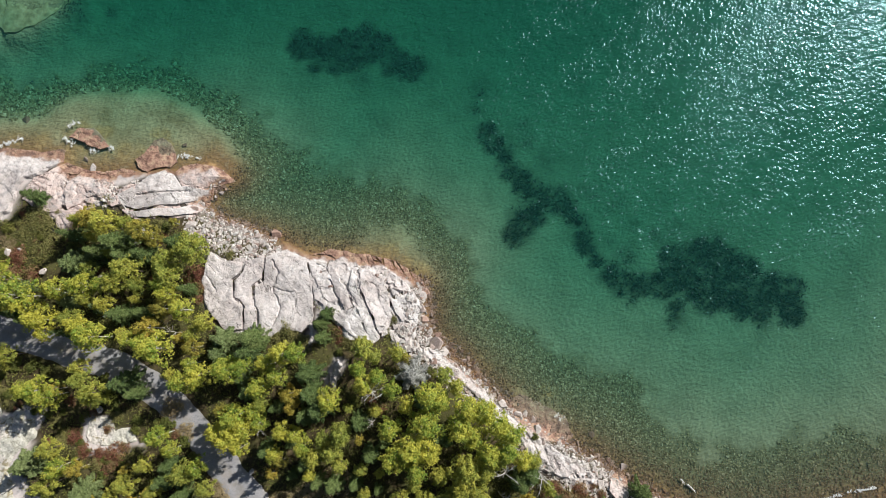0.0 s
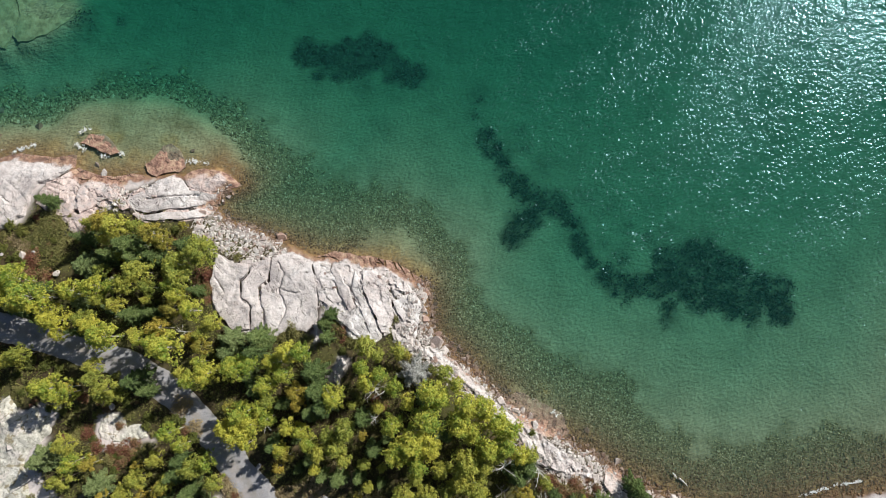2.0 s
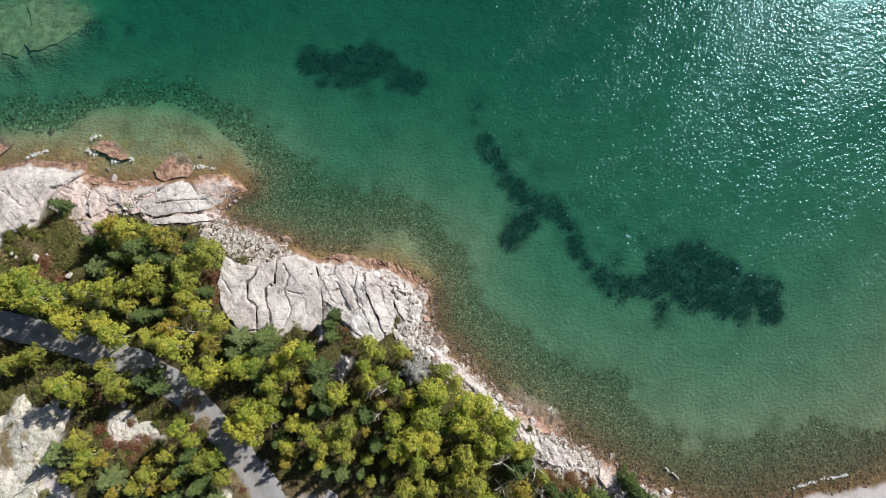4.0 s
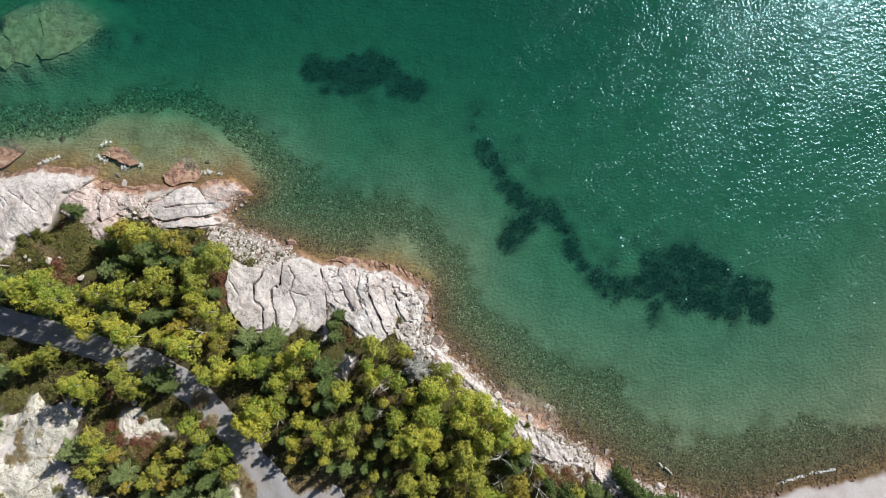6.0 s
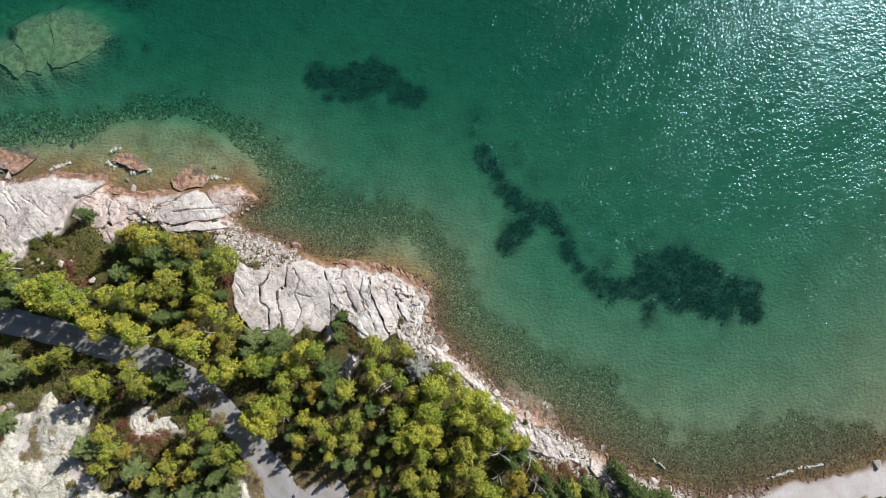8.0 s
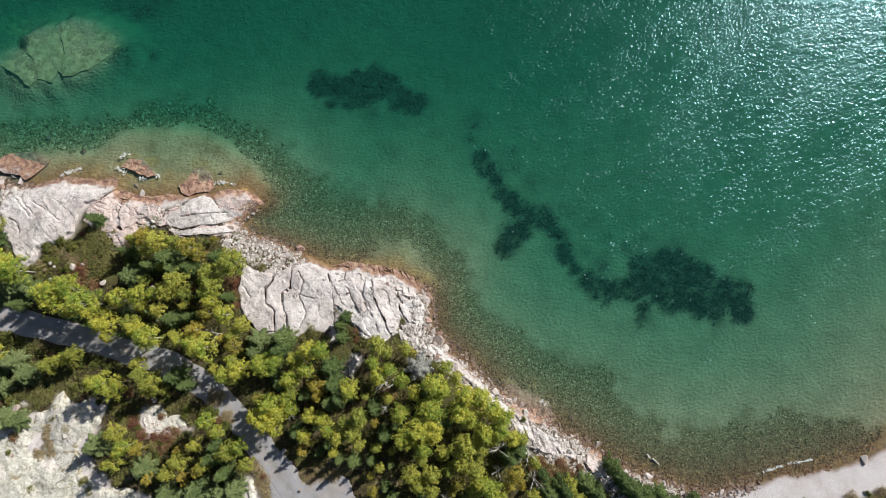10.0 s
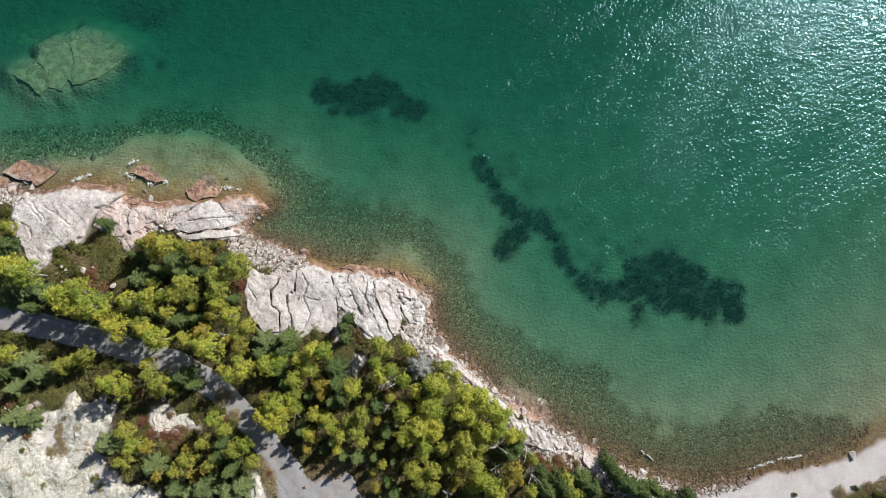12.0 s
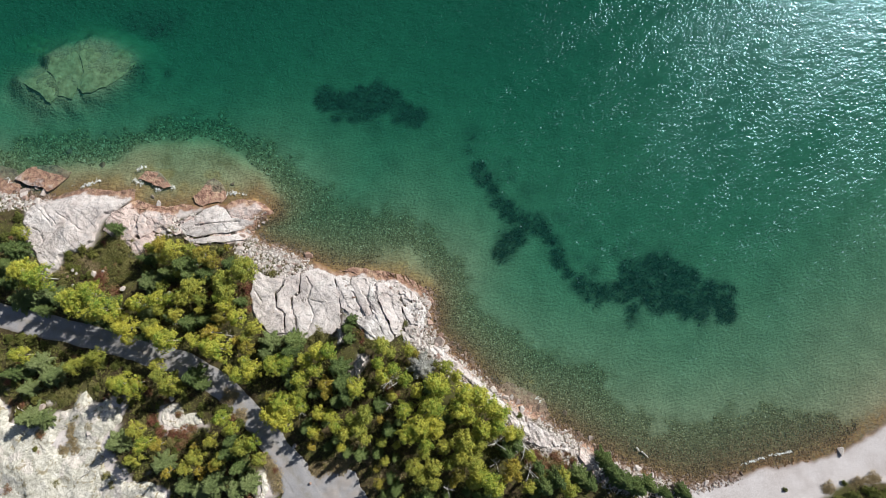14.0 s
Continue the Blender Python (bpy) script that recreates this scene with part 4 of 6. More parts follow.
def blobs(spots, x, y):
    """Signed distance to a cluster of round patches, positive within."""
    best = np.full(np.shape(x), -1e9)
    for sx, sy, r in spots:
        best = np.maximum(best, r - np.hypot(x - sx, y - sy))
    return best


WEST_LEDGE = (WEST_A, WEST_B, WEST_C, WEST_D, WEST_E, WEST_F, WEST_G)
WET_POINTS = (POINT_A, POINT_B, POINT_C, POINT_D, POINT_E, POINT_F)
MIDDLE_SLABS = (MIDDLE_A, MIDDLE_B, MIDDLE_C)
BROKEN_SLABS = (BROKEN_A, BROKEN_B, BROKEN_C, BROKEN_D, BROKEN_E, BROKEN_F, BROKEN_G, BROKEN_H)
SUNKEN_SLABS = (SUNKEN_A, SUNKEN_B, SUNKEN_C, SUNKEN_D)
OUTCROPS = (*WEST_LEDGE, *WET_POINTS, *MIDDLE_SLABS, *BROKEN_SLABS, OUTCROP_WET, OUTCROP_SOUTH, OUTCROP_ROADSIDE, OUTCROP_CORNER, OUTCROP_EAST, OUTCROP_GAP, OUTCROP_STRIP, OUTCROP_DIPPING, DIPPING_EAST)
BURIED = (OUTCROP_SOUTH, OUTCROP_ROADSIDE, OUTCROP_CORNER, OUTCROP_GAP, OUTCROP_STRIP)
CRACKS = (CRACK_A, CRACK_B, CRACK_C, CRACK_D, CRACK_E, CRACK_F, CRACK_G, CRACK_H, CRACK_I, CRACK_J, CRACK_K, CRACK_L, CRACK_M)
FROTH = (FROTH_A, FROTH_B, FROTH_C, FROTH_D, FROTH_E, FROTH_F, FROTH_G, FROTH_H, FROTH_I, FROTH_J)


def road_distance(x, y):
    d = to_line(ROAD, x, y) - 2.1
    return np.minimum(d, -inside(CLEARING, x, y)) + fbm(x, y, 0.6, 3, 9) * 1.0


def height(x, y):
    x, y = np.asarray(x, float), np.asarray(y, float)
    d = shore_distance(x, y)
    beach = smooth(inside(BEACH, x, y), -3, 1)
    bank = 1.9 * (1 - np.exp(-np.maximum(d, 0) / 5)) + 0.06 * np.clip(d, 0, 60)
    bank = bank + fbm(x, y, 0.11, 4, 5) * 1.8 * smooth(d, 1, 9) * smooth(road_distance(x, y), -1, 3)
    bank = bank + fbm(x, y, 0.6, 3, 8) * 0.35 * smooth(d, 0, 3)
    land = bank * (1 - beach) + np.clip(d, 0, 40) * 0.10 * beach
    w = np.maximum(-d, 0) * (1 + 0.55 * smooth(x, 0, -45) - 0.42 * smooth(x, 10, 45))
    bed = -(1.15 * (1 - np.exp(-w / 17)) + 0.090 * np.minimum(w, 75) + 0.012 * np.clip(w - 75, 0, 400))
    bed = bed + fbm(x, y, 0.08, 3, 2) * 0.5 * smooth(w, 2, 12)
    shelf = smooth(inside(SHELF, x, y), -2, 2.5)
    bed = bed * (1 - 0.48 * shelf)
    mound = np.max([blobs(HUMPS, x, y)] + [inside(q, x, y) for q in SUNKEN_SLABS[:3]], axis=0)
    hump = smooth(mound + fbm(x, y, 0.3, 3, 6) * 1.6, -5.0, 0.4)
    bed = bed * (1 - hump) + hump * (-1.5 + fbm(x, y, 0.35, 4, 11) * 0.7)
    return np.where(d > 0, land + 0.02, bed)


def part(name, data, material, parent=None, label=""):
    """Links a mesh as one object, under a thing where one is given."""
    ob = new(name, data)
    if not data.materials:
        data.materials.append(material)
    ob.parent = parent
    return tagged(ob, label) if label else ob


def mesh_of(name, verts, faces, rounded=False):
    me = bpy.data.meshes.new(name)
    me.from_pydata(np.asarray(verts, float).tolist(), [], [list(map(int, f)) for f in faces])
    if rounded:
        me.polygons.foreach_set("use_smooth", np.ones(len(me.polygons), bool))
    return me


def set_mask(me, name, values):
    me.attributes.new(name, "FLOAT", "POINT").data.foreach_set("value", np.asarray(values, np.float32).ravel())


def sheet(name, xs, ys, level):
    gx, gy = np.meshgrid(xs, ys)
    gx, gy = gx.ravel(), gy.ravel()
    n, m = len(xs), len(ys)
    i, j = np.meshgrid(np.arange(n - 1), np.arange(m - 1))
    a = (j * n + i).ravel()
    faces = np.stack([a, a + 1, a + n + 1, a + n], 1)
    return mesh_of(name, np.stack([gx, gy, level(gx, gy)], 1), faces, True), gx, gy


def spread(lo, hi, step):
    """Even steps within, widening towards the horizon outside."""
    far = 20.0 * 1.45 ** np.arange(1, 14)
    return np.concatenate([(lo - far)[::-1], np.arange(lo, hi, step), hi + far])


def build_ground():
    me, x, y = sheet("ground", spread(-100, 100, 0.4), spread(-44, 78, 0.4), height)
    d = shore_distance(x, y)
    wob = fbm(x, y, 0.5, 4, 12)
    rock = np.zeros(len(x))
    for shape in OUTCROPS:
        rock = np.maximum(rock, smooth(inside(shape, x, y) + wob * (5.0 if shape in BURIED else 2.2), -0.6, 0.6))
    rock = np.maximum(rock, smooth(-np.abs(d - 1.0) + wob * 2, -1.6, 0.0))
    # soil round slab edges, with the shade of the cracks put into its colour
    soil_shade = np.zeros(len(x))
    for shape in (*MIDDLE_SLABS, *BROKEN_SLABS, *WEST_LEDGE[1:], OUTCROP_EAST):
        soil_shade = np.maximum(soil_shade, smooth(inside(shape, x, y), -0.9, -0.1))
    soil_shade = soil_shade * smooth(d, 0.6, 1.6)
    # pale rock is taken out under rubble too, painting its gaps darker
    rock = rock * (1 - 0.9 * soil_shade) * (1 - 0.8 * rubble_weight(x, y) * smooth(d, 0.0, 0.8))
    set_mask(me, "soil_shade", soil_shade)
    set_mask(me, "rock", rock)
    set_mask(me, "beach", smooth(inside(BEACH, x, y) + wob * 1.6, -0.5, 0.5) * smooth(d, -3.5, -0.8))
    set_mask(me, "bed", smooth(-d, -0.1, 0.8))
    shelf = np.maximum(smooth(inside(SHELF, x, y) + wob * 3, -1.6, 1.6), smooth(inside(SHELF_SMALL, x, y) + wob * 3, -1.6, 1.6))
    shelf = np.maximum(shelf, smooth(inside(SHELF_EAST, x, y) + wob * 3, -1.6, 1.6))
    hump = smooth(blobs(HUMPS, x, y) + wob * 2, -1.0, 1.0)
    cob = smooth(inside(COBBLE, x, y) + wob * 6, -2.6, 1.8) * (1 - shelf) * smooth(-d, 0, 0.6)
    set_mask(me, "cobble", cob)
    set_mask(me, "shelf", np.maximum(shelf, hump * 0.7) * smooth(-d, -0.2, 0.4))
    dry = smooth(inside(BEACH, x, y), 1.5, -1.5)
    set_mask(me, "rust", smooth(d, -4.5, -0.5) * smooth(d, 0.5, 0.0) * (0.08 + 0.92 * dry))
    set_mask(me, "ochre", smooth(blobs(OCHRE, x, y) + wob * 3, -0.9, 0.9) * smooth(d, 1.0, 0.0))
    weed = np.maximum(weed_cover(x, y), 0)
    set_mask(me, "weed", weed * (0.80 + 0.5 * fbm(x, y, 0.9, 3, 23)))
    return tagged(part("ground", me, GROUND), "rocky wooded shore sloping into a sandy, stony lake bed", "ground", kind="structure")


def weed_cover(x, y):
    ragged = fbm(x, y, 0.30, 5, 21) * 2.6
    full = np.maximum(np.maximum(blobs(WEED_NORTH, x, y), blobs(WEED_MIDDLE, x, y)), blobs(WEED_SOUTH, x, y))
    thin = blobs(WEED_THIN, x, y)
    return np.maximum(smooth(full + ragged, -1.9, 0.6), 0.6 * smooth(thin + ragged * 1.6, -1.5, 2.2))


def build_water():
    me, x, y = sheet("lake_water", spread(-100, 100, 0.8), spread(-44, 78, 0.8), lambda a, b: 0 * a)
    set_mask(me, "depth", np.maximum(-height(x, y), 0))
    return tagged(part("lake_water", me, WATER), "clear green lake water with small sunlit ripples", "water", kind="structure")


def build_road():
    """Gravel track as a crowned ribbon with uneven edges, and the turning place at its end."""
    line = [Vector((*p, 0)) for p in ROAD]
    steps = []
    for a, b in zip(line, line[1:]):
        n = max(1, int((b - a).length / 0.6))
        steps += [a.lerp(b, i / n) for i in range(n)]
    steps.append(line[-1])
    for _ in range(30):
        steps = [steps[0]] + [(a + 2 * b + c) / 4 for a, b, c in zip(steps, steps[1:], steps[2:])] + [steps[-1]]
    across = np.linspace(-1, 1, 13)
    verts, rut = [], []
    for i, p in enumerate(steps):
        way = (steps[min(i + 1, len(steps) - 1)] - steps[max(i - 1, 0)]).normalized()
        side = Vector((way.y, -way.x, 0))
        half = 2.25 + float(fbm(np.array([p.x]), np.array([p.y]), 0.5, 3, 14)[0]) * 0.9
        for s in across:
            q = p + side * s * half
            verts.append((q.x, q.y))
            rut.append(math.exp(-(s / 0.25) ** 2) * 0.7 + smooth(abs(s), 0.75, 1.0))
    verts = np.array(verts)
    z = height(verts[:, 0], verts[:, 1]) + 0.07
    edge = np.tile(np.abs(across) > 0.95, len(steps))
    z[edge] -= 0.12
    n = len(across)
    faces = [(i * n + j, i * n + j + 1, (i + 1) * n + j + 1, (i + 1) * n + j) for i in range(len(steps) - 1) for j in range(n - 1)]
    me = mesh_of("road", np.column_stack([verts, z]), faces, True)
    set_mask(me, "rut", rut)
    tagged(part("road", me, ROADBED), "pale gravel track with worn edges, dappled with tree shade", "road", kind="structure")
    xs, ys = [p[0] for p in CLEARING], [p[1] for p in CLEARING]
    gx, gy = np.arange(min(xs) - 3, max(xs) + 3, 0.2), np.arange(min(ys) - 3, max(ys) + 3, 0.2)
    me, x, y = sheet("clearing", gx, gy, lambda a, b: height(a, b) + 0.06 - 0.4 * smooth(inside(CLEARING, a, b) + fbm(a, b, 0.6, 4, 15) * 2.4, 0.1, -0.5))
    keep = inside(CLEARING, x, y) + fbm(x, y, 0.6, 4, 15) * 2.4 > -0.6
    bm = bmesh.new()
    bm.from_mesh(me)
    bm.verts.ensure_lookup_table()
    bmesh.ops.delete(bm, geom=[v for v, k in zip(bm.verts, keep) if not k], context="VERTS")
    bm.to_mesh(me)
    bm.free()
    set_mask(me, "rut", np.full(len(me.vertices), 0.15))
    tagged(part("pavement", me, ROADBED), "bare gravel turning place beside the wooded track", "gravel area", kind="structure")


# ---- rocks ----
def clip(shape, px, py, nx, ny):
    out = []
    for (ax, ay), (bx, by) in zip(shape, shape[1:] + shape[:1]):
        a, b = (ax - px) * nx + (ay - py) * ny, (bx - px) * nx + (by - py) * ny
        if a <= 0:
            out.append((ax, ay))
        if a * b < 0:
            s = a / (a - b)
            out.append((ax + s * (bx - ax), ay + s * (by - ay)))
    return out


def split(shape, seeds, grain, long):
    """Cuts an outline into blocks round its seeds, drawn out along the rock's grain."""
    c, n = math.cos(grain), math.sin(grain)
    flat = lambda p: ((p[0] * c + p[1] * n) / long, p[1] * c - p[0] * n)
    back = lambda p: (p[0] * long * c - p[1] * n, p[0] * long * n + p[1] * c)
    for cell in split_even([flat(p) for p in shape], [flat(p) for p in seeds]):
        yield [back(p) for p in cell]


def split_even(shape, seeds):
    for i, (sx, sy) in enumerate(seeds):
        cell = [tuple(p) for p in shape]
        for j, (tx, ty) in enumerate(seeds):
            if i != j and cell:
                cell = clip(cell, (sx + tx) / 2, (sy + ty) / 2, tx - sx, ty - sy)
        if len(cell) > 2:
            yield cell


def shift(x, y):
    """Where a straight joint really runs: both blocks beside it share the bend."""
    return x + fbm(x, y, 0.8, 5, 31) * 0.6, y + fbm(x, y, 0.8, 5, 32) * 0.6


def facets(x, y, size, grain, long, seed):
    """Broken rock: a height for each joint-bounded block, drawn out along the grain, and the closeness of its joint."""
    c, n = math.cos(grain), math.sin(grain)
    bend = fbm(x, y, 0.7, 3, seed) * 0.3
    u, v = (x * c + y * n + bend) / (size * long), (y * c - x * n + bend) / size
    i, j = np.floor(u).astype(int), np.floor(v).astype(int)
    near, second, lift = np.full(len(u), 9.0), np.full(len(u), 9.0), np.zeros(len(u))
    for p in (-1, 0, 1):
        for q in (-1, 0, 1):
            a, b = (i + p + seed * 17) % 256, (j + q + seed * 29) % 256
            du, dv = i + p + LATTICE[a, b] - u, j + q + LATTICE[b, a] - v
            r = np.hypot(du, dv)
            h = LATTICE[(a * 3 + 7) % 256, (b * 5 + 3) % 256] - 0.5 + du * (LATTICE[(a + 91) % 256, b] - 0.5) + dv * (LATTICE[a, (b + 57) % 256] - 0.5)
            first = r < near
            second = np.where(first, near, np.minimum(second, r))
            lift = np.where(first, h, lift)
            near = np.minimum(near, r)
    return lift, np.exp(-(second - near) / 0.07)


def slab_mesh(cell, rnd, thick, tilt, rough, gap, blocky=0.0, size=1.2, grain=-1.07, long=2.5, level=None, dip=0.0, step=0.18, buried=0.0, outline=None):
    """One block of bedrock: a rough, jointed top with broken edges, running out under the water where it meets the shore."""
    area = sum(ax * by - bx * ay for (ax, ay), (bx, by) in zip(cell, cell[1:] + cell[:1]))
    if abs(area) < 0.5:
        return None
    cell = cell if area > 0 else cell[::-1]
    edge = []
    for (ax, ay), (bx, by) in zip(cell, cell[1:] + cell[:1]):
        n = max(1, int(math.hypot(bx - ax, by - ay) / 0.28))
        edge += [(ax + (bx - ax) * i / n, ay + (by - ay) * i / n) for i in range(n)]
    e = np.column_stack(shift(*np.array(edge).T))
    way = np.roll(e, -2, 0) - np.roll(e, 2, 0)
    way /= np.linalg.norm(way, axis=1, keepdims=True) + 1e-9
    pull = np.maximum(gap * (0.5 + 2.4 * smooth(fbm(e[:, 0], e[:, 1], 0.22, 3, 34), -0.05, 0.14)), 0)
    e = e + np.column_stack([-way[:, 1], way[:, 0]]) * pull[:, None]
    xs, ys = np.arange(e[:, 0].min(), e[:, 0].max(), step), np.arange(e[:, 1].min(), e[:, 1].max(), step)
    rs = np.random.RandomState(rnd.randrange(9999))
    gx, gy = [g.ravel() for g in np.meshgrid(xs, ys)]
    gx, gy = gx + rs.uniform(-0.5, 0.5, len(gx)) * step, gy + rs.uniform(-0.5, 0.5, len(gx)) * step
    keep = inside(e.tolist(), gx, gy) > 0.5 * step
    pts = np.vstack([e, np.column_stack([gx[keep], gy[keep]])])
    rim = len(e)
    co, _, faces, *_ = delaunay_2d_cdt([Vector(p) for p in pts], [(i, (i + 1) % rim) for i in range(rim)], [], 1, 1e-5)
    p = np.array([v[:] for v in co])
    x, y = p[:, 0], p[:, 1]
    d = shore_distance(x, y)
    cx, cy = p.mean(0)
    tx, ty = rnd.uniform(-tilt, tilt), rnd.uniform(-tilt, tilt)
    if level is None:
        z = height(x, y) + thick * smooth(d, -0.8, 3.2) + 0.07
    else:
        z = level - dip * (0.35 * (x - cx) + (y - cy))
    z = z + (x - cx) * tx + (y - cy) * ty
    wet = 0.35 + 0.65 * smooth(d, 0.0, 2.5)
    z = z + (fbm(x, y, 0.16, 3, 33) * rough + fbm(x, y, 1.1, 3, 38) * 0.16) * wet
    if blocky:
        lift, joint = facets(x, y, size, grain, long, 3)
        z = z + blocky * (lift * wet - 0.36 * joint * smooth(fbm(x, y, 0.25, 2, 36), -0.12, 0.1))
    for line in CRACKS:
        if to_line(line, np.array([cx]), np.array([cy]))[0] < 14:
            z = z - 0.34 * np.exp(-(to_line(line, x + fbm(x, y, 0.9, 2, 39) * 0.5, y) / (0.05 + 0.09 * value_noise(x, y, 0.9, 4))) ** 2)
    within = np.abs(inside(e.tolist(), x, y))
    z = z - 0.08 * value_noise(x, y, 1.5, 6) * np.exp(-within / 0.10) * wet
    if buried:
        z = z - (thick + 0.35) * smooth(np.abs(inside(outline or e.tolist(), x, y)) + fbm(x, y, 0.45, 4, 37) * 2.2, buried, 0.1) * smooth(d, 1.5, 3.5)
    count = {}
    for f in faces:
        for a, b in zip(f, f[1:] + f[:1]):
            count[(a, b)] = 1
    border = [(a, b) for a, b in count if (b, a) not in count]
    low = {v: len(p) + i for i, v in enumerate(sorted({v for ab in border for v in ab}))}
    lip = np.array([(x[v], y[v], z[v]) for v in low])
    verts = np.vstack([np.column_stack([x, y, z]), lip, lip - (0, 0, 1.2)])
    sides = [(low[b], low[a], low[a] + len(low), low[b] + len(low)) for a, b in border]
    me = mesh_of("slab", verts, list(faces) + sides)
    flags = np.ones(len(me.polygons), bool)
    flags[len(faces):] = False
    me.polygons.foreach_set("use_smooth", flags)
    me.set_sharp_from_angle(angle=radians(32))
    return me


def outcrop(cells, label, material, thick=0.45, tilt=0.02, rough=0.6, gap=0.05, vary=0.2, seed=1, **more):
    """A rock outcrop of separate slabs, one for each outline."""
    rnd = random.Random(seed)
    base = tagged(new("granite_outcrop"), label, "rock outcrop")
    for cell in cells:
        me = slab_mesh([tuple(p) for p in cell], rnd, thick * rnd.uniform(1 - vary, 1 + vary), tilt, rough, gap * rnd.uniform(0.6, 1.6), **more)
        if me:
            part("slab", me, material, base)
    return base


def pieces(shape, count, seed, grain=-1.07, long=1.8):
    """An outline cut at random into that many blocks."""
    rnd, seeds = random.Random(seed), []
    xs, ys = [p[0] for p in shape], [p[1] for p in shape]
    while len(seeds) < count:
        p = (rnd.uniform(min(xs), max(xs)), rnd.uniform(min(ys), max(ys)))
        if float(inside(shape, np.array([p[0]]), np.array([p[1]]))[0]) > 0.1:
            seeds.append(p)
    return list(split(shape, seeds, grain, long))


def pebble(seed, corners=11, bevel=0.0):
    """A broken stone: the hull of a few random corners, blunted if asked."""
    rnd = random.Random(seed)
    bm = bmesh.new()
    for i in range(corners):
        a, h = i * 2.4 + rnd.uniform(-0.5, 0.5), rnd.uniform(-1, 1)
        w = math.sqrt(1 - h * h * 0.6) * rnd.uniform(0.8, 1.12)
        bm.verts.new((math.cos(a) * w, math.sin(a) * w, h * 0.62))
    hull = bmesh.ops.convex_hull(bm, input=bm.verts[:])
    bmesh.ops.delete(bm, geom=[v for v in hull["geom_interior"] if isinstance(v, bmesh.types.BMVert)], context="VERTS")
    if bevel:
        bmesh.ops.dissolve_limit(bm, angle_limit=0.35, verts=bm.verts[:], edges=bm.edges[:])
        bmesh.ops.bevel(bm, geom=bm.edges[:], offset=bevel, segments=2, affect="EDGES", profile=0.6)
    bmesh.ops.triangulate(bm, faces=bm.faces[:])
    bm.verts.index_update()
    V, F = np.array([v.co[:] for v in bm.verts]), np.array([[v.index for v in f.verts] for f in bm.faces])
    bm.free()
    return V, F


def scatter(spots, sizes, stones, seed):
    """Verts and faces of many stones, each turned and stretched in its own way."""
    rs = np.random.RandomState(seed)
    verts, faces, base = [], [], 0
    for (x, y, z), s in zip(spots, sizes):
        V, F = stones[rs.randint(len(stones))]
        a = rs.uniform(0, 2 * math.pi)
        c, n = math.cos(a), math.sin(a)
        st = V * (s * rs.uniform(0.8, 1.35), s * rs.uniform(0.65, 1.0), s * rs.uniform(0.7, 1.1))
        verts.append(np.column_stack([st[:, 0] * c - st[:, 1] * n + x, st[:, 0] * n + st[:, 1] * c + y, st[:, 2] + z]))
        faces.append(F + base)
        base += len(V)
    return np.vstack(verts), np.vstack(faces)


def sample(box, count, weight, seed):
    """Random places in a box, kept by a weight from 0 to 1."""
    rs = np.random.RandomState(seed)
    x, y = rs.uniform(box[0], box[1], count), rs.uniform(box[2], box[3], count)
    keep = rs.rand(count) < weight(x, y)
    return x[keep], y[keep]


def cobble_weight(x, y):
    wob = fbm(x, y, 0.5, 4, 12)
    shelf = np.maximum(np.maximum(inside(SHELF, x, y), inside(SHELF_SMALL, x, y)), inside(SHELF_EAST, x, y))
    d = shore_distance(x, y)
    w = smooth(inside(COBBLE, x, y) + wob * 6, -2.6, 1.8) * smooth(shelf + wob * 3, 1.2, -1.2) * smooth(-d, -0.5, 0.3) * smooth(inside(COBBLE, x, y) + wob * 6, -3.5, 3.0) * (0.55 + 0.45 * smooth(fbm(x, y, 0.2, 3, 17), -0.2, 0.05))
    return w * smooth(w, 0.12, 0.4)


def build_lakebed_stones():
    stones = [pebble(i, 11) for i in range(16)]
    rs = np.random.RandomState(7)
    x, y = sample((-85, 85, -34, 56), 460000, cobble_weight, 5)
    s = 0.095 + 0.14 * rs.rand(len(x)) ** 1.8
    west = smooth(x, -10, -45)
    s = s * (1 + 0.85 * west * smooth(y, 18, 32))
    keep = rs.rand(len(x)) < np.clip(0.24 / s, 0.25, 1) * 0.85
    x, y, s = x[keep], y[keep], s[keep]
    z = height(x, y) + s * 0.14
    V, F = scatter(np.column_stack([x, y, z]), s, stones, 8)
    me = mesh_of("lakebed_stones", V, F)
    tagged(part("lakebed_stones", me, COBBLES), "brown and grey cobbles lying under clear shallow water", "stones", kind="stuff")


RUBBLE_LINES = (([OUTCROP_EAST[i] for i in range(10)], 2.6), (SHORE[14:18], 0.9), (SHORE[22:27], 1.0), (SHORE[29:35], 1.0))


def rubble_weight(x, y):
    d = shore_distance(x, y)
    best = smooth(inside(OUTCROP_EAST, x, y) + fbm(x, y, 0.4, 3, 40) * 2.5, -1.5, 0.5) * 0.9
    best = np.maximum(best, 0.28 * smooth(inside(SHATTERED, x, y) + fbm(x, y, 0.5, 3, 42) * 3, -0.5, 0.8))
    for shape in (RUBBLE_POOL, RUBBLE_WEST):
        best = np.maximum(best, smooth(inside(shape, x, y) + fbm(x, y, 0.5, 3, 43) * 2, -0.4, 0.4))
    best = np.maximum(best, smooth(inside(RUBBLE_BANK, x, y) + fbm(x, y, 0.4, 3, 41) * 2.0, -0.6, 0.4))
    for line, half in RUBBLE_LINES:
        best = np.maximum(best, smooth(to_line(line, x, y), half + 0.8, half - 0.8))
    return best * smooth(d, -2.0, -0.5) * smooth(d, 6.5, 4.5)


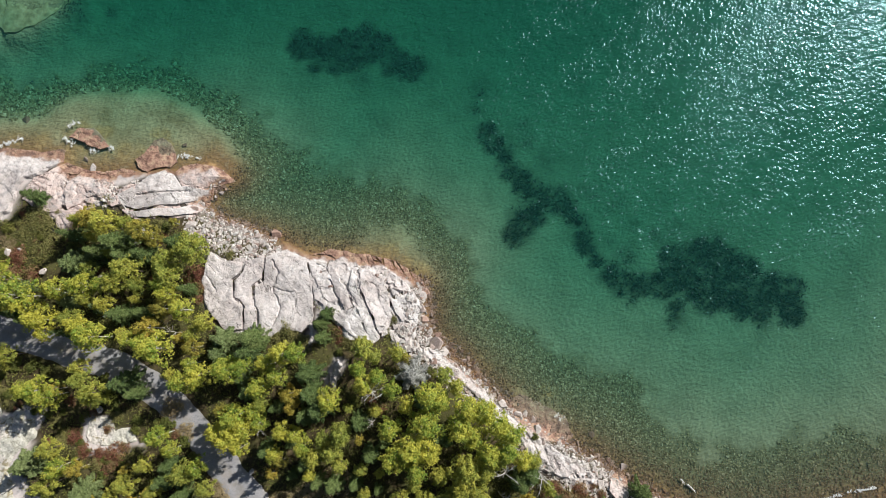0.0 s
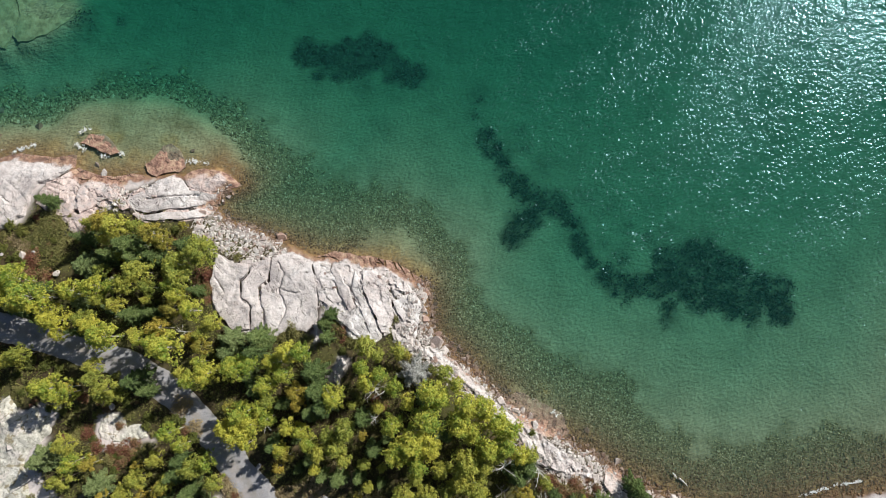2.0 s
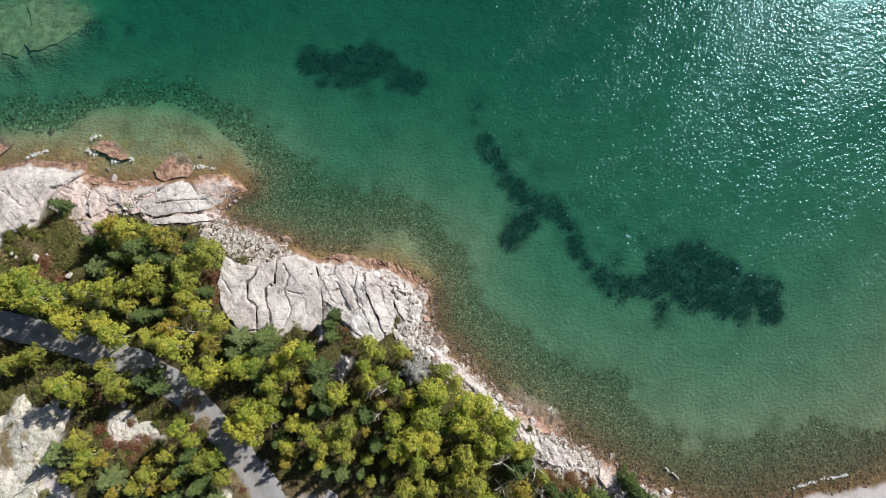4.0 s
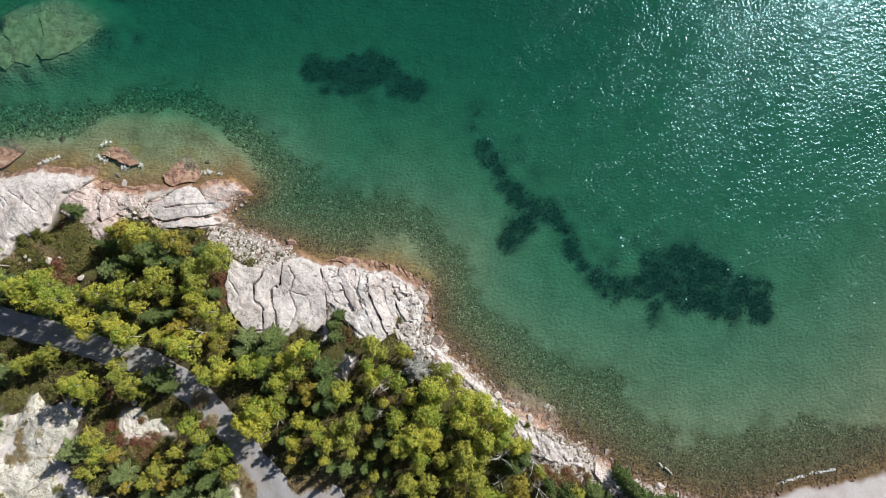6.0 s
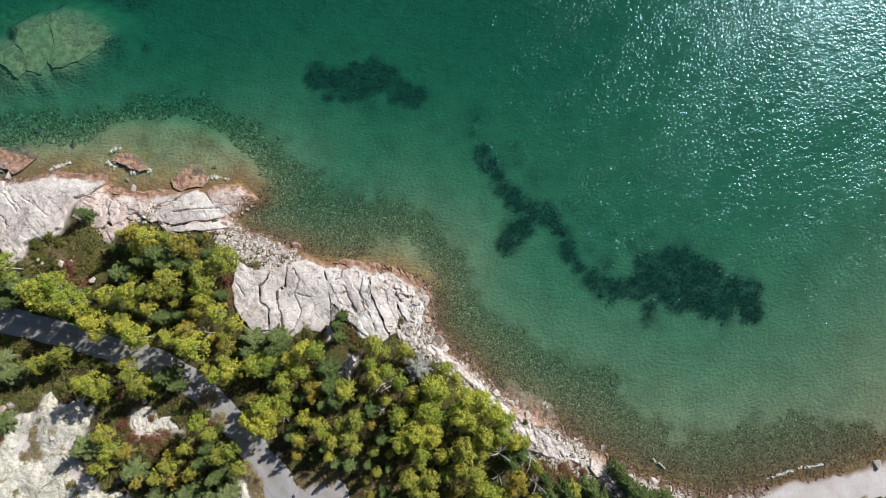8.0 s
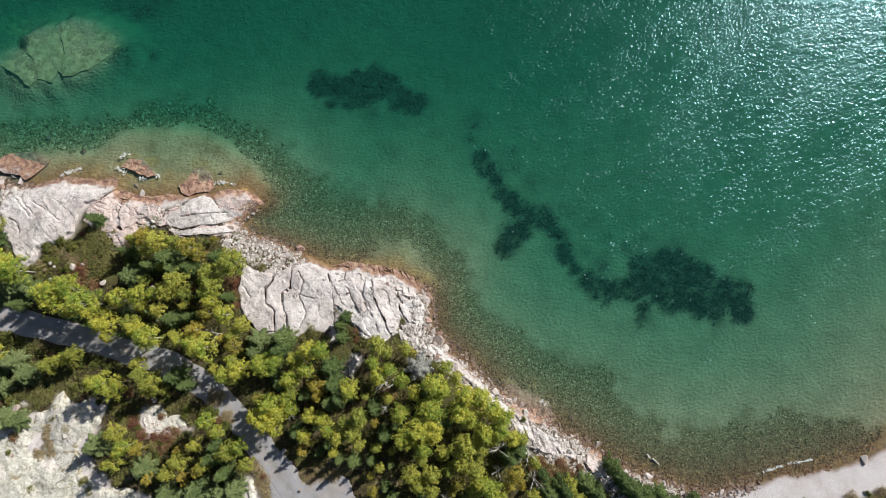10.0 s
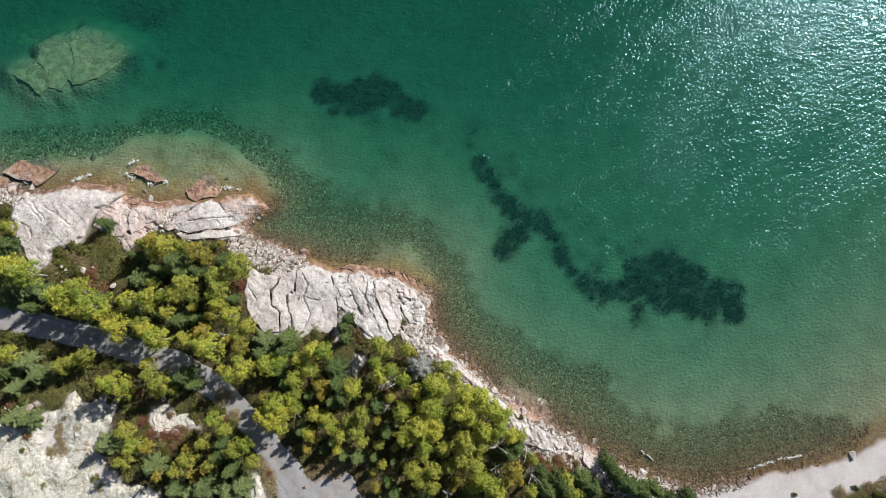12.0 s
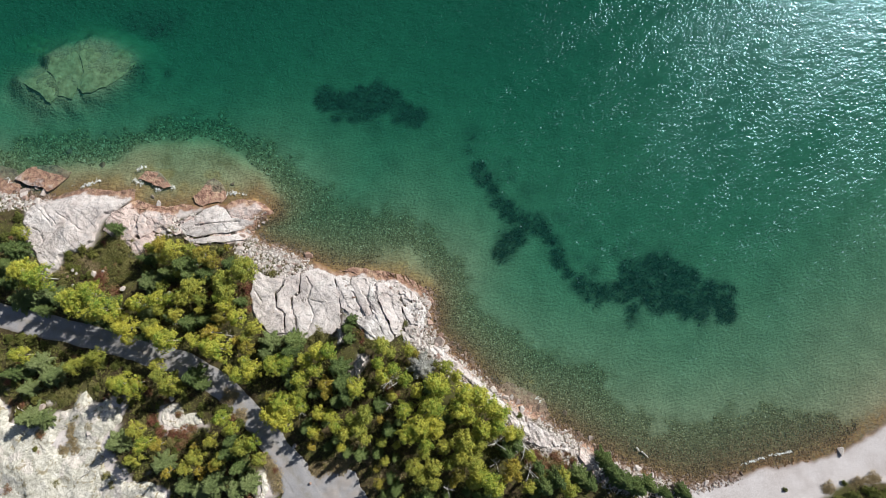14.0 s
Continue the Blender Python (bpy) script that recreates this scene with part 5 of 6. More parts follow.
def build_shore_stones():
    stones = [pebble(100 + i, 7) for i in range(20)]
    rs = np.random.RandomState(17)
    x, y = sample((-85, 85, -34, 40), 380000, rubble_weight, 15)
    s = 0.10 + 0.34 * rs.rand(len(x)) ** 2.6
    keep = rs.rand(len(x)) < np.clip(0.17 / s, 0.3, 1)
    x, y, s = x[keep], y[keep], s[keep]
    z = height(x, y) + s * 0.25 + np.where(np.max([inside(q, x, y) for q in (*BROKEN_SLABS, *WEST_LEDGE[1:])], axis=0) > 0.1, 0.45, 0.0) * smooth(shore_distance(x, y), 0.0, 2.5)
    V, F = scatter(np.column_stack([x, y, z]), s, stones, 18)
    tagged(part("shore_rubble", mesh_of("shore_rubble", V, F), RUBBLE), "pale broken granite rubble along the waterline", "stones", kind="stuff")
    bigs = [mesh_of("shore_boulder", *pebble(200 + i, 12, 0.05)) for i in range(8)]
    for me in bigs:
        me.materials.append(BOULDER)
    rnd = random.Random(5)
    x, y = sample((-85, 85, -34, 40), 2600, lambda a, b: rubble_weight(a, b) * 0.8, 25)
    for px, py in list(zip(x, y))[:110]:
        r = 0.30 + 0.45 * rnd.random() ** 2
        boulder(bigs, rnd, px, py, r)
    for px, py, r in BOULDERS:
        boulder(bigs, rnd, px, py, r)
    for px, py, r in INLAND_STONES:
        ob = boulder(bigs, rnd, px, py, r)
        ob.location.z += 0.35
        tagged(ob, "loose pale stone lying on the bedrock knoll", "stone", "inland stones")


def boulder(meshes, rnd, x, y, r):
    z = float(height(np.array([x]), np.array([y]))[0]) + r * 0.15
    ob = new("shore_boulder", rnd.choice(meshes))
    ob.matrix_world = pose(x, y, z, rnd.uniform(-15, 15), rnd.uniform(-15, 15), rnd.uniform(0, 360)) @ Matrix.Diagonal((r * rnd.uniform(0.9, 1.4), r, r * rnd.uniform(0.8, 1.1), 1))
    tagged(ob, "weathered pinkish granite boulder among the waterline rubble" if r < 0.8 else "large pale granite block resting at the waterline", "boulder", "shore boulders")
    return ob


# ---- plants ----
def tube(points, radii, sides=6):
    """Verts and faces of a tapered limb along points."""
    verts, faces = [], []
    for i, (p, r) in enumerate(zip(points, radii)):
        way = (Vector(points[min(i + 1, len(points) - 1)]) - Vector(points[max(i - 1, 0)])).normalized()
        q = way.to_track_quat("Z", "Y")
        for k in range(sides):
            a = 2 * math.pi * k / sides
            verts.append(tuple(Vector(p) + q @ Vector((math.cos(a) * r, math.sin(a) * r, 0))))
    for i in range(len(points) - 1):
        for k in range(sides):
            faces.append((i * sides + k, i * sides + (k + 1) % sides, (i + 1) * sides + (k + 1) % sides, (i + 1) * sides + k))
    faces.append(tuple(range(sides))[::-1])
    faces.append(tuple((len(points) - 1) * sides + k for k in range(sides)))
    return verts, faces


def leaf_cards(centres, normals, sizes, rs, slim=0.6):
    """Folded leaf sprays: one small bent diamond for each place."""
    n = len(centres)
    normals = normals / (np.linalg.norm(normals, axis=1, keepdims=True) + 1e-9)
    t = np.cross(normals, rs.normal(size=(n, 3)))
    t /= np.linalg.norm(t, axis=1, keepdims=True) + 1e-9
    b = np.cross(normals, t)
    s = sizes[:, None]
    v = np.stack([centres - t * s, centres - b * s * slim + normals * s * 0.18, centres + t * s, centres + b * s * slim + normals * s * 0.18], 1).reshape(-1, 3)
    i = np.arange(n)[:, None] * 4
    return v, np.hstack([i, i + 1, i + 2, i + 3])


def broadleaf(name, seed, leaf, bark, tall, reach, lobes, leaves, size):
    """A tree with a trunk, limbs to each bough and a crown of leaf sprays in separate boughs."""
    rnd, rs = random.Random(seed), np.random.RandomState(seed)
    tree = new(name)
    lean = Vector((rnd.uniform(-0.3, 0.3), rnd.uniform(-0.3, 0.3), 0))
    top = lean + Vector((0, 0, tall * 0.86))
    pts = [Vector((0, 0, -0.5)), lean * 0.3 + Vector((0, 0, tall * 0.3)), lean * 0.6 + Vector((rnd.uniform(-0.15, 0.15), 0, tall * 0.6)), top]
    trunk = part("trunk", mesh_of("trunk", *tube(pts, (0.16, 0.12, 0.08, 0.02)), True), bark, tree)
    cs, ns, ss = [], [], []
    for i in range(lobes):
        a = i * 2.4 + rnd.uniform(-0.4, 0.4)
        q = ((i + 0.6) / lobes) ** 0.55
        rad = reach * 0.80 * q * rnd.uniform(0.65, 1.28)
        z = tall * (0.92 - 0.42 * q * q + rnd.uniform(-0.16, 0.07))
        c = np.array([lean.x + rad * math.cos(a), lean.y + rad * math.sin(a), z])
        lr = reach * rnd.uniform(0.09, 0.25)
        if i % 6 == 0:
            start = Vector((lean.x * 0.5, lean.y * 0.5, tall * rnd.uniform(0.35, 0.6)))
            end = Vector(c)
            mid = start.lerp(end, 0.55) + Vector((0, 0, 0.25))
            part("limb", mesh_of("limb", *tube([start, mid, end], (0.06, 0.04, 0.012), 5), True), bark, trunk)
        m = int(leaves / lobes * rnd.uniform(0.7, 1.3))
        way = rs.normal(size=(m, 3))
        way[:, 2] = np.abs(way[:, 2]) * 0.9 - 0.35
        way /= np.linalg.norm(way, axis=1, keepdims=True)
        pos = c + way * lr * (0.30 + 1.0 * rs.rand(m, 1)) * (1.15, 1.15, 0.85)
        pos += fbm(pos[:, 0], pos[:, 1], 1.4, 2, seed % 50)[:, None] * (0.7, 0.7, 0.9)
        cs.append(pos)
        ns.append(way * 0.6 + (0, 0, 0.95) + rs.normal(size=(m, 3)) * 0.42)
        ss.append(size * rs.uniform(0.6, 1.35, m))
    v, f = leaf_cards(np.vstack(cs), np.vstack(ns), np.concatenate(ss), rs)
    part("crown", mesh_of("crown", v, f), leaf, tree)
    return tree


def conifer(name, seed, leaf, tall, reach, tiers, arms, open_, size=0.16):
    """A spire of whorled boughs, each with flat sprays of needles along it."""
    rnd, rs = random.Random(seed), np.random.RandomState(seed)
    tree = new(name)
    trunk = part("trunk", mesh_of("trunk", *tube([(0, 0, -0.5), (0, 0, tall * 0.5), (0, 0, tall)], (0.17, 0.10, 0.01)), True), BROWN_BARK, tree)
    cs, ns, ss, bv, bf = [], [], [], [], []
    for i in range(tiers):
        h = (i + 0.3) / tiers
        z = tall * (0.10 + 0.89 * h)
        r = reach * (1 - h) ** 0.75 * rnd.uniform(0.85, 1.12) + 0.12
        for j in range(arms):
            a = 2 * math.pi * j / arms + i * 0.9 + rnd.uniform(-0.25, 0.25)
            rr = r * rnd.uniform(0.7, 1.15)
            d = np.array([math.cos(a), math.sin(a), 0.0])
            side = np.array([-d[1], d[0], 0.0])
            tip = d * rr + (0, 0, z - 0.2 * rr)
            v, f = tube([(0, 0, z), tuple(tip)], (0.03, 0.008), 3)
            bf += [tuple(k + len(bv) for k in q) for q in f]
            bv += v
            n = max(4, int(rr * 9 * open_))
            for s in np.linspace(0.18, 1.0, n):
                wide = 0.31 * rr * (1.15 - s) + 0.05
                for g in (-1, 1):
                    for q in (0.3, 0.8):
                        cs.append(d * rr * s + side * g * wide * q * rnd.uniform(0.6, 1.2) + (0, 0, z - 0.2 * rr * s + rnd.uniform(-0.06, 0.06)))
                        ns.append(np.array([0, 0, 1.0]) + side * g * 0.3 + np.array([rnd.gauss(0, 0.35), rnd.gauss(0, 0.35), 0]))
                        ss.append(size * rnd.uniform(0.7, 1.4))
    tagged(part("bough", mesh_of("bough", bv, bf), BROWN_BARK, trunk), kind="stuff")
    v, f = leaf_cards(np.array(cs), np.array(ns), np.array(ss), rs, 0.38)
    part("crown", mesh_of("crown", v, f), leaf, tree)
    return tree


def bush(name, seed, leaf, tall, reach, leaves, size, lobes=7):
    """A low many-stemmed bush."""
    rnd, rs = random.Random(seed), np.random.RandomState(seed)
    thing = new(name)
    cs, ns = [], []
    for i in range(lobes):
        a, q = i * 2.4 + rnd.uniform(-0.5, 0.5), math.sqrt((i + 0.3) / lobes)
        c = np.array([reach * 0.72 * q * math.cos(a), reach * 0.72 * q * math.sin(a), tall * (0.62 - 0.30 * q * q) * rnd.uniform(0.8, 1.2)])
        if i < 5:
            part("stem", mesh_of("stem", *tube([(0, 0, -0.3), tuple(c * 0.6), tuple(c)], (0.035, 0.025, 0.008), 4)), BROWN_BARK, thing)
        m = leaves // lobes
        way = rs.normal(size=(m, 3))
        way[:, 2] = np.abs(way[:, 2]) - 0.25
        way /= np.linalg.norm(way, axis=1, keepdims=True)
        cs.append(c + way * reach * 0.40 * rs.uniform(0.5, 1.08, (m, 1)) * (1, 1, tall / reach))
        ns.append(way * 0.6 + (0, 0, 0.7) + rs.normal(size=(m, 3)) * 0.6)
    v, f = leaf_cards(np.vstack(cs), np.vstack(ns), size * rs.uniform(0.6, 1.4, sum(map(len, cs))), rs, 0.5)
    part("foliage", mesh_of("foliage", v, f), leaf, thing)
    return thing


def bare_tree(name, seed):
    """A leafless white birch with forking limbs."""
    rnd = random.Random(seed)
    tree = new(name)
    trunk = part("trunk", mesh_of("trunk", *tube([(0, 0, -0.5), (0.25, 0.15, 2.5), (0.8, 0.2, 5.0), (1.2, 0.6, 7.0)], (0.14, 0.11, 0.07, 0.02)), True), BIRCH_BARK, tree)
    for i in range(8):
        a, z = rnd.uniform(0, 6.28), rnd.uniform(2.6, 6.0)
        d = Vector((math.cos(a), math.sin(a), rnd.uniform(0.5, 1.5)))
        s = Vector((0.25 + (z - 2.5) * 0.21, 0.15 + max(0, z - 5.0) * 0.2, z))
        e = s + d * rnd.uniform(0.6, 1.9)
        v, f = tube([s, s.lerp(e, 0.5) + Vector((0, 0, 0.12)), e], (0.06, 0.045, 0.018), 5)
        for _ in range(4):
            b = s.lerp(e, rnd.uniform(0.35, 0.95))
            w, g = tube([b, b + Vector((d.x + rnd.uniform(-0.8, 0.8), d.y + rnd.uniform(-0.8, 0.8), rnd.uniform(0, 0.5))) * 0.6], (0.025, 0.008), 4)
            f += [tuple(k + len(v) for k in q) for q in g]
            v += w
        part("limb", mesh_of("limb", v, f), BIRCH_BARK, trunk)
    return tree


def plant(models, spots, nominal, sink, label, category, group, seed, squash=0.12):
    """Copies of a few models at the given places, each turned and sized for its crown."""
    rnd = random.Random(seed)
    for m in models:
        tagged(m, label, category, group)
    used = set()
    for i, (x, y, r) in enumerate(spots):
        m = models[i % len(models)]
        s = r / nominal
        tall = s ** 0.55 * rnd.uniform(0.9, 1.1)
        z = float(height(np.array([x]), np.array([y]))[0]) - sink
        at = pose(x, y, z, 0, 0, rnd.uniform(0, 360)) @ Matrix.Diagonal((s * rnd.uniform(1 - squash, 1 + squash), s, tall, 1))
        if m in used:
            copy_thing(m, at)
        else:
            m.matrix_world = at
            used.add(m)


def fill_wood():
    """Young shaded conifers and saplings in the gaps between the trees placed above."""
    rnd = random.Random(77)
    taken = ASPEN + OLIVE + GOLD + SPRUCE + PINE + DEAD_SPRUCE + BARE_BIRCH
    made = {"olive": [], "spruce": []}
    xs, ys = [p[0] for p in WOOD], [p[1] for p in WOOD]
    for _ in range(3000):
        x, y, r = rnd.uniform(min(xs), max(xs)), rnd.uniform(min(ys), max(ys)), rnd.uniform(1.0, 1.9)
        a, b = np.array([x]), np.array([y])
        if inside(WOOD, a, b)[0] < 0.5 or road_distance(a, b)[0] < 0.5 or max(inside(q, a, b)[0] for q in OUTCROPS) > -0.8:
            continue
        if any(math.hypot(x - p[0], y - p[1]) < 0.62 * (r + p[2]) for p in taken):
            continue
        taken = taken + [(x, y, r)]
        made[rnd.choice(("olive", "spruce", "spruce"))].append((x, y, r))
    return made


def fill_scrub():
    """Knee-high growth on the open ground by the track and behind the ledges."""
    rnd = random.Random(78)
    made = {"juniper": [], "russet": [], "scrub": []}
    taken = []
    for shape, tries in ((SCRUBLAND, 1200), (SCRUB_NORTH, 300)):
        xs, ys = [p[0] for p in shape], [p[1] for p in shape]
        for _ in range(tries):
            x, y, r = rnd.uniform(min(xs), max(xs)), rnd.uniform(min(ys), max(ys)), rnd.uniform(0.5, 1.25)
            a, b = np.array([x]), np.array([y])
            if inside(shape, a, b)[0] < 0 or road_distance(a, b)[0] < 0.9 * r + 0.4:
                continue
            if any(math.hypot(x - p[0], y - p[1]) < 0.6 * (r + p[2]) for p in taken) or max(inside(q, a, b)[0] for q in OUTCROPS) > 0:
                continue
            taken.append((x, y, r))
            made[rnd.choice(("juniper", "juniper", "russet", "scrub", "scrub"))].append((x, y, r))
    return made


def build_plants():
    low_fill = fill_scrub()
    fill = fill_wood()
    birch = [broadleaf("aspen_tree", 300 + i, LEAF["aspen"], BIRCH_BARK, 10.8, 2.9, 50, 2300, 0.185) for i in range(6)]
    plant(birch, ASPEN, 2.7, 0.1, "broadleaf tree with yellow-green early autumn leaves", "tree", "broadleaf trees", 1)
    olive = [broadleaf("olive_tree", 330 + i, LEAF["maple"], BROWN_BARK, 8.6, 2.8, 50, 2300, 0.175) for i in range(4)]
    plant(olive, OLIVE + fill["olive"], 2.95, 0.1, "rounded broadleaf tree with olive-green dense leaves", "tree", "broadleaf trees", 2)
    gold = [broadleaf("golden_tree", 360 + i, LEAF["gold"], BIRCH_BARK, 9.6, 2.8, 38, 2700, 0.175) for i in range(3)]
    plant(gold, GOLD, 2.8, 0.1, "broadleaf tree turned golden and orange in autumn", "tree", "broadleaf trees", 3)
    dark = [conifer("spruce_tree", 400 + i, LEAF["spruce"], 8.6, 2.3, 13, 7, 0.75, 0.18) for i in range(4)]
    plant(dark, SPRUCE + fill["spruce"], 2.35, 0.1, "dark blue-green conifer with layered boughs", "conifer", "conifers", 4)
    light = [conifer("pine_tree", 430 + i, LEAF["pine"], 5.4, 2.6, 9, 7, 1.0, 0.19) for i in range(2)]
    plant(light, PINE, 2.6, 0.1, "soft green pine with wide open boughs", "conifer", "conifers", 5)
    mats = [bush("juniper_mat", 450 + i, LEAF["juniper"], 0.9, 2.2, 800, 0.165, 12) for i in range(3)]
    plant(mats, JUNIPER + low_fill["juniper"], 2.2, 0.05, "low spreading olive juniper mat on rock", "shrub", "shrubs", 6)
    rust = [bush("russet_shrub", 470 + i, LEAF["russet"], 0.8, 1.8, 760, 0.14, 15) for i in range(3)]
    plant(rust, RUSSET + BROWN_SCRUB + low_fill["russet"], 2.0, 0.05, "low thicket of russet brown and dull red leaves", "shrub", "shrubs", 7)
    low = [bush("scrub_bush", 490 + i, LEAF["scrub"], 0.95, 1.2, 440, 0.155, 8) for i in range(3)]
    plant(low, SCRUB + SHORE_SHRUB + low_fill["scrub"], 1.4, 0.05, "small green bush rooted among rocks", "shrub", "shrubs", 8)
    hay = [bush("dry_grass", 530 + i, LEAF["straw"], 0.35, 1.3, 800, 0.095, 14) for i in range(2)]
    plant(hay, DRY_GRASS, 1.15, 0.03, "tuft of tan dry grass at the gravel edge", "grass", "dry grass tufts", 11)
    plant([conifer("dead_spruce", 500, LEAF["grey"], 5.5, 2.3, 10, 7, 0.8, 0.16)], DEAD_SPRUCE, 2.3, 0.1, "silver-grey dead conifer with bare brittle boughs", "dead tree", "", 9)
    plant([bare_tree("bare_birch", 510 + i) for i in range(2)], BARE_BIRCH, 1.9, 0.1, "leafless white-barked birch with forking limbs", "bare tree", "bare trees", 10)


def wood_weight(x, y):
    d = shore_distance(x, y)
    rock = np.full(len(x), -1e9)
    for shape in OUTCROPS:
        rock = np.maximum(rock, inside(shape, x, y))
    clear = smooth(-rock, -0.2, 1.2) * smooth(road_distance(x, y), 0.0, 0.8) * smooth(-inside(BEACH, x, y), 0, 1.5)
    return clear * smooth(d, 3.0, 6.0) * (0.25 + 0.75 * smooth(fbm(x, y, 0.25, 3, 51), -0.12, 0.12))


def build_undergrowth():
    x, y = sample((-92, 85, -40, 26), 260000, wood_weight, 61)
    rs = np.random.RandomState(62)
    z = height(x, y) + rs.rand(len(x)) ** 1.5 * 0.6 + 0.03
    normals = np.column_stack([rs.normal(size=(len(x), 2)) * 0.6, np.ones(len(x))])
    v, f = leaf_cards(np.column_stack([x, y, z]), normals, rs.uniform(0.08, 0.2, len(x)), rs, 0.45)
    tagged(part("undergrowth", mesh_of("undergrowth", v, f), LEAF["scrub"]), "low green and brown undergrowth beneath the trees", "undergrowth", kind="stuff")


def build_weed():
    x, y = sample((-75, 62, -12, 62), 120000, lambda a, b: smooth(weed_cover(a, b), 0.3, 1.0) * smooth(fbm(a, b, 0.9, 3, 23), -0.3, 0.1), 71)
    rs = np.random.RandomState(72)
    reps = 3
    x, y = np.repeat(x, reps) + rs.normal(size=len(x) * reps) * 0.15, np.repeat(y, reps) + rs.normal(size=len(y) * reps) * 0.15
    z = height(x, y) + rs.rand(len(x)) * 0.6
    normals = np.column_stack([rs.normal(size=(len(x), 2)), np.full(len(x), 0.9)])
    v, f = leaf_cards(np.column_stack([x, y, z]), normals, rs.uniform(0.10, 0.24, len(x)), rs, 0.5)
    tagged(part("waterweed", mesh_of("waterweed", v, f), WEED), "dark beds of waterweed on the sandy lake bottom", "waterweed", kind="stuff")


def build_foam():
    """Froth in broken strands where ripples meet the ledges and the beach."""
    rs = np.random.RandomState(90)
    spots = []
    for line in FROTH:
        for (ax, ay), (bx, by) in zip(line, line[1:]):
            long = math.hypot(bx - ax, by - ay)
            n = int(1300 * long)
            q, w = rs.rand(n), rs.normal(size=n) * (0.10 if ax > 40 else 0.20)
            sway = fbm(ax + 9 * q, ay + 0 * q, 0.35, 3, 5) * (0.5 if ax > 40 else 1.3)
            x, y = ax + (bx - ax) * q - (w + sway) * (by - ay) / long, ay + (by - ay) * q + (w + sway) * (bx - ax) / long
            ends = smooth(q, 0.0, 0.25) * smooth(q, 1.0, 0.75) if len(line) == 2 else 1.0
            keep = rs.rand(n) < smooth(fbm(0.8 * x - 0.6 * y, 0.6 * x + 0.8 * y, 0.9, 6, 3), -0.06, 0.22) * smooth(fbm(x, y, 4.0, 2, 9), -0.25, 0.2) * ends
            spots.append(np.column_stack([x, y])[keep])
    p = np.vstack(spots)
    n = len(p)
    z = np.maximum(height(p[:, 0], p[:, 1]), 0) + 0.05 + 0.05 * rs.rand(n)
    normals = np.column_stack([rs.normal(size=(n, 2)) * 0.3, np.ones(n)])
    v, f = leaf_cards(np.column_stack([p, z]), normals, rs.uniform(0.015, 0.05, n), rs, 0.7)
    tagged(part("foam", mesh_of("foam", v, f), FOAM), "thin white froth breaking at ledges and beach", "foam", kind="stuff")


def build_logs():
    """Bleached fallen trunks, tapered and slightly crooked, with a stub or two."""
    rnd = random.Random(44)
    for (a, b), r, lift in ((LOG_KNOLL, 0.15, 0.75), (LOG_LEDGE, 0.09, 0.8), (LOG_BEACH, 0.17, 0.1), (LOG_BEACH_SHORT, 0.13, 0.1), (LOG_WOOD, 0.08, 1.2)):
        pts = []
        for i in range(7):
            q = i / 6
            x, y = a[0] + (b[0] - a[0]) * q + rnd.uniform(-0.08, 0.08), a[1] + (b[1] - a[1]) * q + rnd.uniform(-0.08, 0.08)
            z = float(height(np.array([x]), np.array([y]))[0])
            pts.append((x, y, max(z, -0.1) + lift))
        log = tagged(part("driftwood_log", mesh_of("driftwood_log", *tube(pts, [r * (1 - 0.6 * i / 6) for i in range(7)], 8), True), BIRCH_BARK), "bleached bare fallen trunk lying on rock", "log")
        for i in (2, 4):
            s = Vector(pts[i])
            e = s + Vector((rnd.uniform(-0.5, 0.5), rnd.uniform(-0.5, 0.5), 0.45))
            part("branch_stub", mesh_of("branch_stub", *tube([s, e], (r * 0.4, r * 0.15), 5)), BIRCH_BARK, log)


build_ground()
build_water()
build_foam()
build_road()
build_logs()
build_shore_stones()
build_lakebed_stones()
build_weed()
build_undergrowth()
build_plants()
outcrop(pieces(BASE_MIDDLE, 5, 5), "grey jointed bedrock under the broad slabs", GRANITE, 0.12, 0.0, 0.9, 0.0, 0.0, 41, blocky=0.45, size=0.8, long=2.2)
outcrop(MIDDLE_SLABS, "broad pale granite slabs split by dark cracks", GRANITE, 0.62, 0.01, 0.9, 0.012, 0.1, 11, blocky=0.10, size=2.6, long=2.0)
outcrop(pieces(BASE_BROKEN, 8, 5), "shattered pale bedrock between the long blocks", GRANITE, 0.22, 0.0, 0.5, 0.0, 0.0, 42, blocky=0.55, size=0.7, long=2.0)
outcrop(BROKEN_SLABS, "pale granite ledge broken into long slanting blocks", GRANITE, 0.46, 0.03, 0.5, 0.012, 0.3, 21, blocky=0.26, size=1.3, long=3.0)
outcrop(pieces(BASE_WEST, 8, 5), "pinkish shattered bedrock of the western ledge", PINK_GRANITE, 0.15, 0.0, 0.6, 0.0, 0.0, 43, blocky=0.55, size=0.7, grain=-0.3, long=1.5)
outcrop(pieces(WEST_A, 4, 3, -0.75, 2.5), "smooth pale granite ledge sloping into the lake", GRANITE, 0.6, 0.0, 0.7, 0.0, 0.0, 12, blocky=0.12, size=2.6, grain=-0.75, long=3.0, buried=0.9, outline=WEST_A)
outcrop(WEST_LEDGE[1:4] + WEST_LEDGE[6:], "pinkish jointed granite beside a shallow rock pool", PINK_GRANITE, 0.5, 0.02, 0.6, 0.02, 0.2, 13, blocky=0.32, size=1.2, grain=-0.4, long=1.4)
